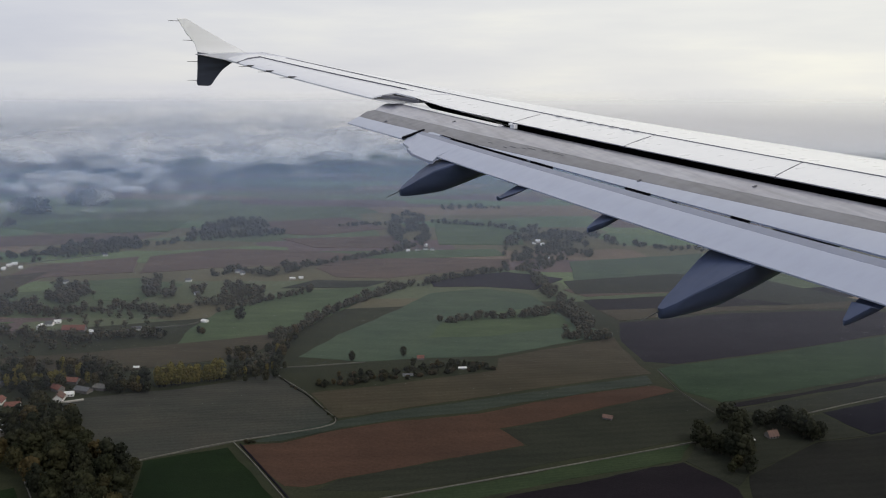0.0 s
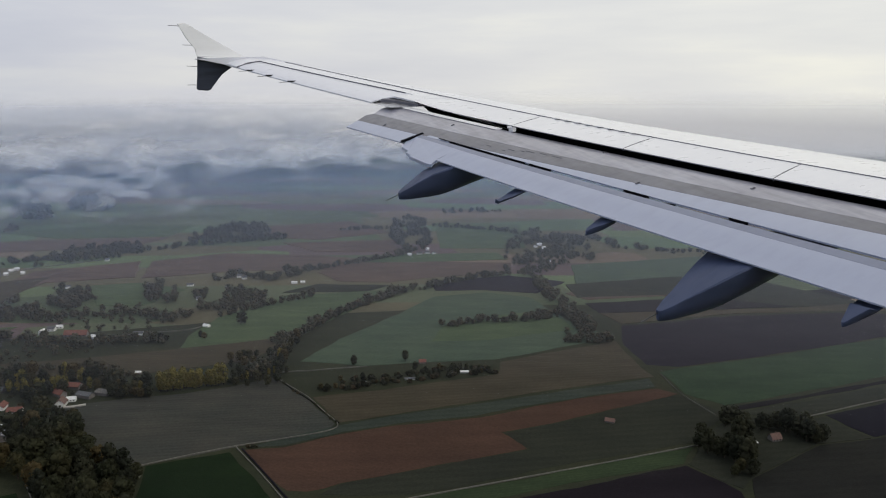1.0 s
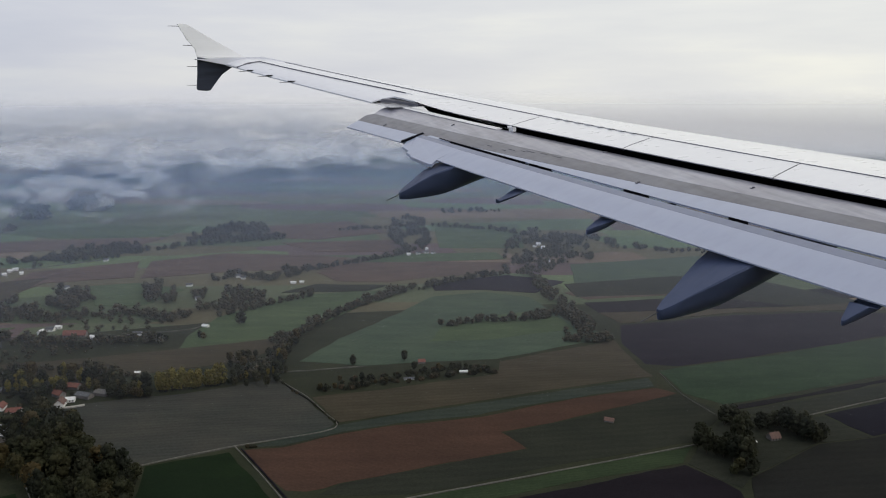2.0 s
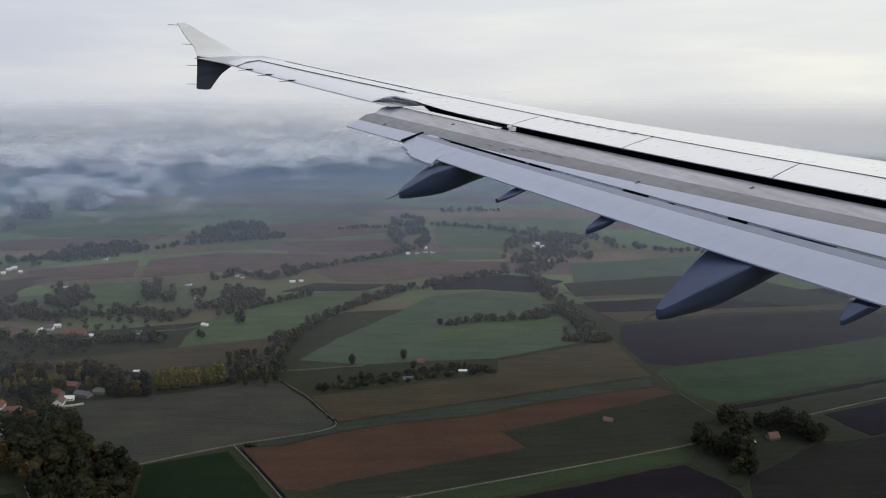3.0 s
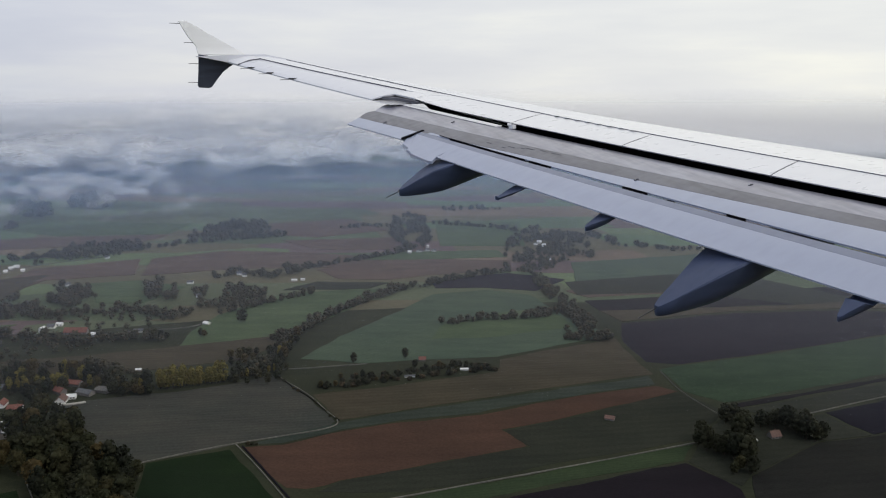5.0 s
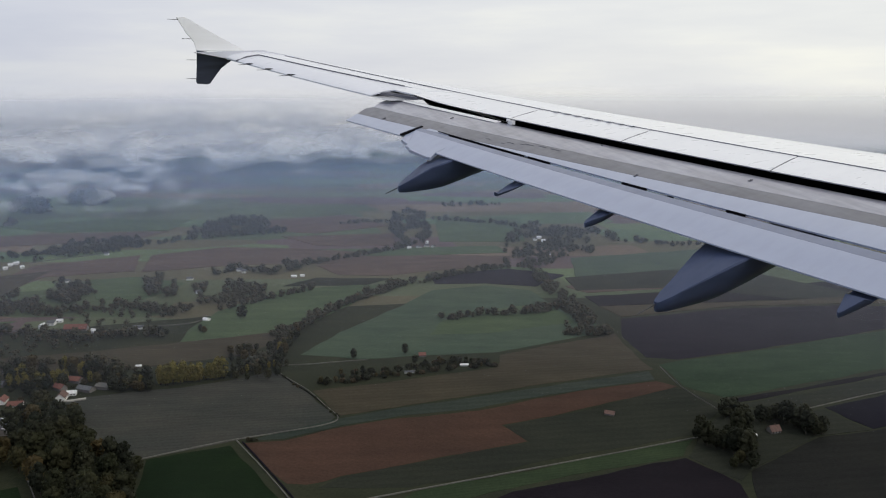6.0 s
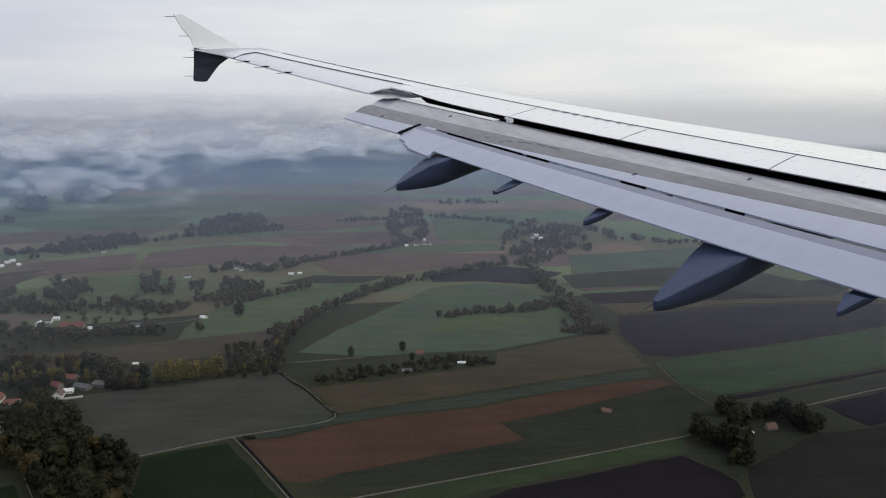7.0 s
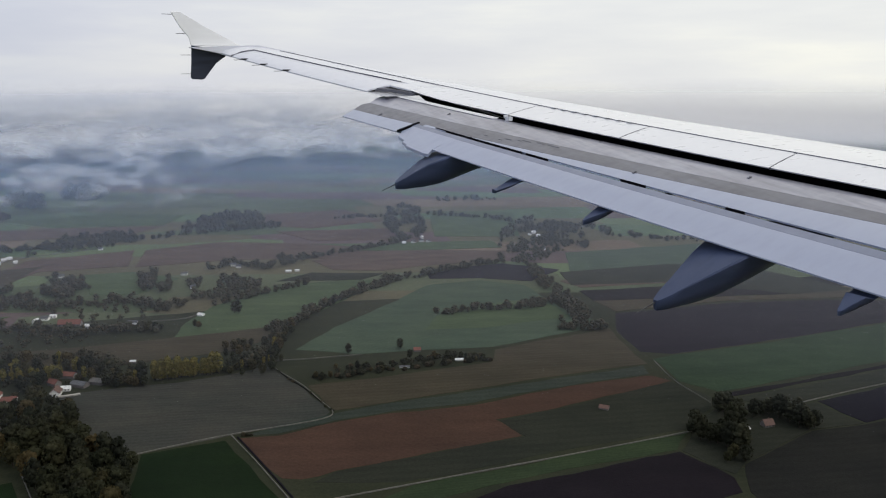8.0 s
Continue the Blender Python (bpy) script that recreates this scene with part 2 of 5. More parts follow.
M_GLASS = plain("dark_window_glass", (0.02, 0.022, 0.026), (0.035, 0.038, 0.042), rough=0.1)
M_YARD = plain("pale_yard_gravel", (0.30, 0.28, 0.25), (0.40, 0.38, 0.34), 0.1)


def vapour(name, density, low, high, color, rise=70.0, through_light=0.93):
    """Thin sunlit haze: clear above high, fullest below low (metres), thinning again over its lowest rise metres."""
    m = bpy.data.materials.new(name)
    m.use_nodes = True
    t = m.node_tree
    t.nodes.clear()
    sep = t.nodes.new("ShaderNodeSeparateXYZ")
    t.links.new(t.nodes.new("ShaderNodeNewGeometry").outputs["Position"], sep.inputs[0])
    mul = t.nodes.new("ShaderNodeMath")
    mul.operation = "MULTIPLY"
    for k, (a, b, va, vb) in enumerate(((low, high, density, 0.0), (0.0, rise, 0.0, 1.0))):
        n = t.nodes.new("ShaderNodeMapRange")
        n.interpolation_type = "SMOOTHSTEP"
        for key, value in (("From Min", a), ("From Max", b), ("To Min", va), ("To Max", vb)):
            n.inputs[key].default_value = value
        t.links.new(sep.outputs["Z"], n.inputs["Value"])
        t.links.new(n.outputs[0], mul.inputs[k])
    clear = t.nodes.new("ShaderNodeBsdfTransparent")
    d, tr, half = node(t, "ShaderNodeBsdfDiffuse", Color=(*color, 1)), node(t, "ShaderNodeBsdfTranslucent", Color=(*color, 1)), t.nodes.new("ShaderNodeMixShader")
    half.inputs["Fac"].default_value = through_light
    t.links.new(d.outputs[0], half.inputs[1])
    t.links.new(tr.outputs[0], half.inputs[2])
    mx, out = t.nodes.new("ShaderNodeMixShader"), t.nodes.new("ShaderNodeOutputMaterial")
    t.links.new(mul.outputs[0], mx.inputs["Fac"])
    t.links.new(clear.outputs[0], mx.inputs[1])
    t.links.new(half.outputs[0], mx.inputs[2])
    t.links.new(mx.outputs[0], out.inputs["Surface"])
    return m


def cloud_vapour(name, color, density, size, gap, soft, rag=0.3, ends=(0.0, 0.0), thin=0.8):
    """Torn cloud: full inside, ragged towards the rim of its sheet (u, v from 0 to 1), with holes; gap: 0 closed, 1 clear."""
    m = bpy.data.materials.new(name)
    m.use_nodes = True
    t = m.node_tree
    t.nodes.clear()

    def math_node(op, a, b=None, c=None):
        n = t.nodes.new("ShaderNodeMath")
        n.operation = op
        for k, v in enumerate((a, b, c)):
            if isinstance(v, (int, float)):
                n.inputs[k].default_value = v
            elif v is not None:
                t.links.new(v, n.inputs[k])
        return n.outputs[0]

    def smooth(v, lo, hi):
        n = t.nodes.new("ShaderNodeMapRange")
        n.interpolation_type = "SMOOTHSTEP"
        n.inputs["From Min"].default_value, n.inputs["From Max"].default_value = lo, hi
        t.links.new(v, n.inputs["Value"])
        return n.outputs[0]

    v = world_coords(t, (1 / size, 1 / size, 2.0 / size))
    big, lump = noise_tex(t, v, 0.8, 2.0, 0.5), noise_tex(t, v, 2.1, 7.0, 0.52)
    both_n = math_node("MULTIPLY_ADD", big, 0.4, math_node("MULTIPLY", lump, 0.6))
    uv = t.nodes.new("ShaderNodeSeparateXYZ")
    t.links.new(t.nodes.new("ShaderNodeUVMap").outputs["UV"], uv.inputs[0])
    rim = smooth(math_node("MULTIPLY_ADD", math_node("SUBTRACT", both_n, 0.5), 3.2 * rag, uv.outputs["Y"]), rag * 0.5, rag * 1.35)
    torn = smooth(both_n, gap - soft, gap + soft)
    rim = math_node("MULTIPLY", rim, smooth(uv.outputs["Y"], 1.0, thin))
    dens = math_node("MULTIPLY", math_node("MULTIPLY", rim, torn), density)
    side = math_node("MULTIPLY_ADD", math_node("SUBTRACT", both_n, 0.5), 0.5, uv.outputs["X"])
    if ends[0]:
        dens = math_node("MULTIPLY", dens, smooth(side, 0.0, ends[0]))
    if ends[1]:
        dens = math_node("MULTIPLY", dens, smooth(side, 1.0, 1.0 - ends[1]))
    clear, both, mx = t.nodes.new("ShaderNodeBsdfTransparent"), t.nodes.new("ShaderNodeMixShader"), t.nodes.new("ShaderNodeMixShader")
    d, tr = node(t, "ShaderNodeBsdfDiffuse", Color=(*color, 1)), node(t, "ShaderNodeBsdfTranslucent", Color=(*color, 1))
    both.inputs["Fac"].default_value = 0.2
    t.links.new(d.outputs[0], both.inputs[1])
    t.links.new(tr.outputs[0], both.inputs[2])
    t.links.new(dens, mx.inputs["Fac"])
    t.links.new(clear.outputs[0], mx.inputs[1])
    t.links.new(both.outputs[0], mx.inputs[2])
    t.links.new(mx.outputs[0], t.nodes.new("ShaderNodeOutputMaterial").inputs["Surface"])
    return m


# ---------------------------------------------------------------- mesh helpers
def finish(name, bm, mat, smooth=False):
    bmesh.ops.recalc_face_normals(bm, faces=bm.faces[:])
    me = bpy.data.meshes.new(name)
    bm.to_mesh(me)
    bm.free()
    for m in mat if isinstance(mat, (list, tuple)) else (mat,):
        me.materials.append(m)
    if smooth:
        me.shade_smooth()
        me.set_sharp_from_angle(angle=radians(32))
    return me


def part(name, bm, mat, parent, label="", smooth=False):
    ob = new(name, finish(name, bm, mat, smooth))
    ob.parent = parent
    if label:
        tagged(ob, label)
    return ob


def add_box(bm, c, size, turn=None):
    m = Matrix.Translation(c) @ (turn or Matrix()) @ Matrix.Diagonal((*size, 1))
    return bmesh.ops.create_cube(bm, size=1.0, matrix=m)["verts"]


def loft(bm, rings, closed=True, caps=True):
    rows = [[bm.verts.new(p) for p in ring] for ring in rings]
    n = len(rows[0])
    for a, b in zip(rows, rows[1:]):
        for i in range(n if closed else n - 1):
            bm.faces.new((a[i], a[(i + 1) % n], b[(i + 1) % n], b[i]))
    if caps and closed:
        bm.faces.new(rows[0])
        bm.faces.new(rows[-1])
    return rows


def tube(bm, a, b, r0, r1, sides=6):
    a, b = Vector(a), Vector(b)
    q = (b - a).to_track_quat("Z", "Y").to_matrix()
    ring = lambda c, r: [c + q @ Vector((math.cos(k * math.tau / sides) * r, math.sin(k * math.tau / sides) * r, 0)) for k in range(sides)]
    loft(bm, [ring(a, r0), ring(b, r1)])


# ---------------------------------------------------------------- ground
def make_ground():
    bm = bmesh.new()
    bmesh.ops.create_grid(bm, x_segments=8, y_segments=8, size=60000)
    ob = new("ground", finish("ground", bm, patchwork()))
    tagged(ob, "flat farmland plain of green and brown strips", "ground", kind="structure")


make_ground()


LAYER = [0.2]


def field(name, corners, mat, label):
    """A field as a low slab of crop or turned soil with sloping margins."""
    LAYER[0] += 0.02
    up = LAYER[0]
    bm = bmesh.new()
    mid = sum((Vector(c) for c in corners), Vector((0, 0))) / len(corners)
    edge = []
    for a, b in zip(corners, corners[1:] + corners[:1]):
        a, b = Vector(a), Vector(b)
        n = max(1, min(14, int((b - a).length / 14)))
        side = Vector((a.y - b.y, b.x - a.x)).normalized()
        for i in range(n):
            p = a.lerp(b, i / n)
            sway = noise.noise(Vector((p.x * 0.021, p.y * 0.021, up))) * 3.2 + noise.noise(Vector((p.x * 0.11, p.y * 0.11, up))) * 1.4
            edge.append(p + side * (sway if i else 0.0))
    top = [p + (mid - p).normalized() * 1.2 for p in edge]
    loft(bm, [[(*c, -0.05) for c in edge], [(*c, up) for c in top]])
    ob = new(name, finish(name, bm, mat))
    return tagged(ob, label, "field", "fields of the plain", "structure")


def smooth_line(pts, steps=6):
    out = []
    p = [Vector(q) for q in pts]
    p = [2 * p[0] - p[1]] + p + [2 * p[-1] - p[-2]]
    for i in range(1, len(p) - 2):
        for k in range(steps):
            s = k / steps
            out.append(0.5 * (2 * p[i] + (p[i + 1] - p[i - 1]) * s + (2 * p[i - 1] - 5 * p[i] + 4 * p[i + 1] - p[i + 2]) * s * s + (3 * p[i] - p[i - 1] - 3 * p[i + 1] + p[i + 2]) * s ** 3))
    return out + [p[-2]]


def track(pts, width, label, mat=None, name="farm_track", up=1.35):
    line = smooth_line(pts)
    bm = bmesh.new()
    rings = []
    for i, p in enumerate(line):
        d = (line[min(i + 1, len(line) - 1)] - line[max(i - 1, 0)]).normalized()
        n = Vector((-d.y, d.x)) * width / 2 * (1 + 0.12 * math.sin(i * 2.3))
        a, b = p + n, p - n
        rings.append([(a.x, a.y, -0.1), (a.x, a.y, up - 0.1), (p.x, p.y, up), (b.x, b.y, up - 0.1), (b.x, b.y, -0.1)])
    loft(bm, rings)
    ob = new(name, finish(name, bm, mat or S_TRACK))
    return tagged(ob, label, "track", "farm tracks", "structure")


field("grassland", [(-582, 478), (-886, 892), (-591, 980), (-236, 1087), (102, 1148), (452, 1148), (927, 1087), (782, 650), (477, 478)], S_GRASS, "rough grass margins between the fields")
field("crop_field", [(-401, 742), (-379, 764), (-298, 787), (-242, 809), (-193, 840), (-145, 776), (-106, 710), (-113, 694), (-152, 677), (-190, 660), (-265, 624), (-317, 650)], S_GREYGREEN, "mown grey-green field between farm and track")
field("crop_field", [(-262, 624), (-195, 651), (-114, 533), (-82, 465), (-76, 410), (-205, 404), (-242, 533)], S_GREEN, "lush dark green crop beside the wood")
field("crop_field", [(-442, 369), (-423, 452), (-454, 522), (-350, 578), (-294, 501), (-243, 441), (-203, 379)], S_GREEN, "dark green crop field beside the track")
field("meadow", [(-541, 606), (-533, 646), (-488, 663), (-392, 602), (-422, 565), (-498, 561)], S_GRASS, "small meadow behind the farm")
field("ploughed_field", [(-186, 654), (-148, 659), (-100, 687), (-47, 707), (38, 726), (98, 755), (162, 779), (238, 802), (256, 787), (186, 751), (122, 718), (57, 691), (78, 655), (8, 629), (-41, 609), (-87, 592), (-113, 578), (-130, 580)], S_BROWN, "red-brown ploughed field")
field("crop_field", [(-185, 658), (-105, 706), (-37, 735), (39, 762), (134, 797), (237, 833), (237, 807), (163, 784), (99, 759), (38, 731), (-47, 711), (-100, 691), (-149, 663)], S_SAGE, "grey-green grass strip beside the ploughed field")
field("stubble_field", [(-141, 778), (-53, 805), (63, 848), (70, 890), (148, 930), (229, 971), (230, 930), (244, 838), (135, 802), (40, 767), (-37, 739), (-103, 714)], S_OLIVE, "olive stubble field beside the thicket")
field("meadow", [(59, 689), (122, 715), (255, 784), (291, 732), (256, 696), (233, 666), (107, 624), (56, 602), (-29, 572), (-103, 573), (-87, 590), (8, 627), (80, 654)], S_DULL, "rough meadow with a small hut")
field("crop_field", [(-22, 567), (55, 595), (106, 616), (232, 659), (213, 626), (153, 606), (53, 570), (-36, 532), (-78, 521)], S_STRIP, "green crop strip beside the track")
field("ploughed_field", [(55, 566), (152, 602), (214, 623), (245, 577), (243, 553), (130, 506), (-35, 506)], S_DARK, "dark ploughed field")
field("ploughed_field", [(250, 1036), (429, 1087), (584, 1099), (761, 1087), (781, 1044), (594, 985), (397, 908), (281, 870), (244, 878), (234, 954)], S_PURPLE, "violet-brown ploughed field")
field("meadow", [(253, 853), (280, 866), (396, 904), (591, 980), (834, 1072), (724, 923), (511, 838), (378, 786), (295, 755), (262, 787)], S_MEADOW, "green meadow beside the ploughed land")
field("stubble_field", [(293, 748), (374, 776), (504, 826), (710, 904), (703, 894), (498, 816), (370, 767), (297, 740)], S_DARK, "narrow strip of dark brown stubble")
field("stubble_field", [(298, 735), (366, 759), (494, 809), (694, 882), (660, 835), (474, 773), (384, 735), (349, 719)], S_DULL, "olive meadow strip")
field("ploughed_field", [(387, 729), (469, 764), (584, 800), (533, 725), (409, 678), (396, 702)], S_BLACK, "freshly turned black field")
field("stubble_field", [(261, 598), (349, 662), (407, 675), (529, 718), (430, 553), (254, 506), (248, 553)], S_SHADY, "dull olive pasture beside the farm")
field("meadow", [(220, 630), (238, 666), (291, 732), (346, 714), (385, 726), (394, 701), (406, 676), (350, 664), (262, 600), (247, 581), (215, 624)], S_DULL, "dull pasture round the small farm")
field("ploughed_field", [(463, 628), (528, 662), (588, 680), (528, 591), (470, 594)], S_BLACK, "dark ploughed field")
field("crop_field", [(-175, 892), (-139, 980), (-70, 1093), (-17, 1196), (71, 1225), (140, 1192), (177, 1069), (227, 980), (146, 941), (67, 898), (-98, 876)], S_TEAL, "blue-green winter crop between hedges")
field("crop_field", [(1, 1036), (71, 1087), (141, 1111), (176, 1064), (184, 1018), (64, 973), (-18, 966)], S_BRIGHT, "fresh green strip")
field("meadow", [(-334, 892), (-344, 985), (-330, 1081), (-260, 1203), (-135, 1232), (-90, 1232), (-153, 1087), (-196, 985), (-256, 939)], S_BRIGHT, "fresh green meadow between hedgerows")
field("stubble_field", [(-536, 882), (-414, 917), (-294, 957), (-231, 980), (-210, 952), (-238, 892), (-352, 849), (-439, 824), (-490, 800)], S_OLIVE, "long grey-olive field")
field("meadow", [(-603, 1274), (-524, 1294), (-430, 1247), (-463, 1148), (-538, 1148)], S_BRIGHT, "small green meadow")
field("stubble_field", [(-569, 1469), (-446, 1546), (-257, 1523), (-104, 1469), (-172, 1390), (-277, 1390), (-380, 1381), (-537, 1328)], S_TAN, "pale red-brown stubble field")
field("stubble_field", [(-232, 1372), (-93, 1469), (132, 1449), (120, 1372), (-24, 1328), (-92, 1294), (-182, 1302)], S_TAN, "pale brown stubble strip")
field("ploughed_field", [(-218, 1282), (-91, 1274), (-125, 1232), (-264, 1225)], S_DULL, "dull olive strip")
field("ploughed_field", [(-24, 1294), (118, 1345), (212, 1294), (154, 1217), (72, 1239), (-13, 1236)], S_PURPLE, "dark ploughed field")
field("meadow", [(-158, 1454), (-74, 1534), (112, 1546), (129, 1480), (-70, 1454)], S_BRIGHT, "green meadow")
field("meadow", [(-20, 1920), (192, 1895), (175, 1593), (-5, 1593)], S_BRIGHT, "green meadow")
field("stubble_field", [(200, 1217), (261, 1247), (398, 1262), (381, 1203), (229, 1175)], S_TAN, "pale brown stubble strip")
field("ploughed_field", [(221, 1155), (336, 1175), (678, 1247), (755, 1217), (532, 1132), (232, 1099)], S_DARK, "dark ploughed strip")
field("meadow", [(244, 1429), (529, 1507), (664, 1429), (408, 1294), (229, 1278)], S_TEAL, "green meadow")
field("stubble_field", [(209, 1274), (398, 1328), (522, 1336), (597, 1236), (670, 1140), (652, 1126), (532, 1135), (383, 1205), (215, 1190)], S_DULL, "dull mauve-brown stubble strip")
field("stubble_field", [(232, 1099), (529, 1126), (779, 1182), (777, 1111), (589, 1108), (432, 1096), (253, 1044)], S_OLIVE, "olive stubble strip")
field("stubble_field", [(-758, 1274), (-756, 1381), (-591, 1469), (-550, 1336), (-691, 1294), (-705, 1182)], S_TAN, "pale brown stubble field")
field("stubble_field", [(-1177, 1593), (-917, 1690), (-625, 1724), (-661, 1618), (-918, 1557)], S_TAN, "pale stubble strip")
field("meadow", [(-1054, 1798), (-826, 1895), (-623, 1878), (-630, 1738), (-876, 1710)], S_BRIGHT, "green strip")
field("stubble_field", [(-426, 1878), (-238, 1947), (-125, 1783), (-284, 1690), (-393, 1724)], S_TAN, "pale stubble field")
field("stubble_field", [(-353, 1656), (-106, 1690), (-98, 1557), (-262, 1557)], S_TAN, "pale brown stubble field")
field("meadow", [(-772, 962), (-747, 1007), (-598, 1035), (-648, 973), (-708, 902)], S_BRIGHT, "fresh green meadow")
field("stubble_field", [(-830, 1170), (-763, 1305), (-701, 1336), (-694, 1164), (-760, 1085)], S_OLIVE, "olive stubble field")
field("meadow", [(-916, 1222), (-917, 1361), (-867, 1393), (-840, 1188), (-864, 1129)], S_BRIGHT, "fresh green meadow")
track([(-267, 623), (-223, 647), (-191, 662), (-152, 677), (-114, 693), (-104, 709), (-121, 738), (-145, 778), (-194, 846), (-150, 861), (-91, 874)], 0.72, "pale gravel farm track with a bend")
track([(-192, 660), (-161, 615), (-129, 566), (-102, 524), (-67, 472)], 0.72, "pale gravel farm track beside the crop")
track([(-108, 534), (-88, 545), (21, 584), (142, 627), (237, 662)], 0.79, "pale straight farm track")
track([(-349, 590), (-312, 539), (-254, 459), (-213, 404)], 0.79, "pale farm track beside the wood")
track([(343, 714), (383, 732), (472, 770), (594, 814)], 0.5, "narrow pale farm track")
track([(253, 846), (259, 785), (277, 727)], 0.3, "narrow pale path between the fields")
track([(-638, 941), (-613, 967), (-574, 993)], 0.72, "pale lane")
track([(-794, 1173), (-793, 1279), (-786, 1387), (-673, 1483)], 0.65, "narrow pale lane")
track([(-463, 980), (-419, 1003), (-356, 1020), (-335, 1044)], 0.5, "pale lane to a barn")
track([(-185, 656), (-158, 616), (-126, 567), (-99, 525)], 1.3, "dark ditch along the farm track", S_BLACK, "ditch", 1.2)
track([(-186, 830), (-166, 800), (-143, 771), (-122, 739), (-103, 712)], 0.5, "shady ditch along the farm track", S_SHADY, "ditch", 1.2)
track([(-398, 751), (-387, 754), (-376, 759)], 3.5, "pale gravel farm yard beside the house", M_YARD, "farm_yard", 1.5)

# ---------------------------------------------------------------- the airliner
plane = tagged(new("airliner"), "white airliner with swept wing, flaps lowered for landing", "aircraft")
plane.matrix_world = pose(0, 0, EYE_Z, 0, 0, 25)   # local x forward, y outboard, z up; the eye is its origin


def z_ref(o):
    return -1.33 + 0.0875 * o + 0.0025 * o * o


def te_x(o):
    return 7.07 - 0.295 * o


def le_x(o):
    return 11.98 - 0.52 * o


def chord(o):
    return le_x(o) - te_x(o)


def crown_h(o, d):
    """Height of the upper skin over the trailing-edge line, d metres ahead of it."""
    c = chord(o)
    u = min(max(d / c, 0.0), 1.0)
    return 0.105 * (1.25 - 0.0625 * c) * math.sin(math.pi * u ** 0.75) - 0.15 * u ** 2.5 * c / 4 + 0.011 * min(1.0, max(0.0, (8.0 - o) / 3.0)) * min(1.0, d)


def at(o, d, h):
    return (te_x(o) + d, o, z_ref(o) + h)


def spans(a, b, step=0.45):
    n = max(2, int((b - a) / step) + 1)
    return [a + (b - a) * i / (n - 1) for i in range(n)]


def skin(stations, d0, d1, thick=0.03, lift=0.0, n=10):
    """A curved upper panel between d0(o) and d1(o) ahead of the trailing edge."""
    bm = bmesh.new()
    rings = []
    for o in stations:
        ds = [d0(o) + (d1(o) - d0(o)) * i / n for i in range(n + 1)]
        rings.append([at(o, d, crown_h(o, d) + lift) for d in ds] + [at(o, d, crown_h(o, d) + lift - thick) for d in reversed(ds)])
    loft(bm, rings)
    return bm


line_a = lambda o: 1.0
line_b = lambda o: 0.27 * chord(o)
TIP, ROOT, FLAP_END = 15.15, -0.1, 10.42


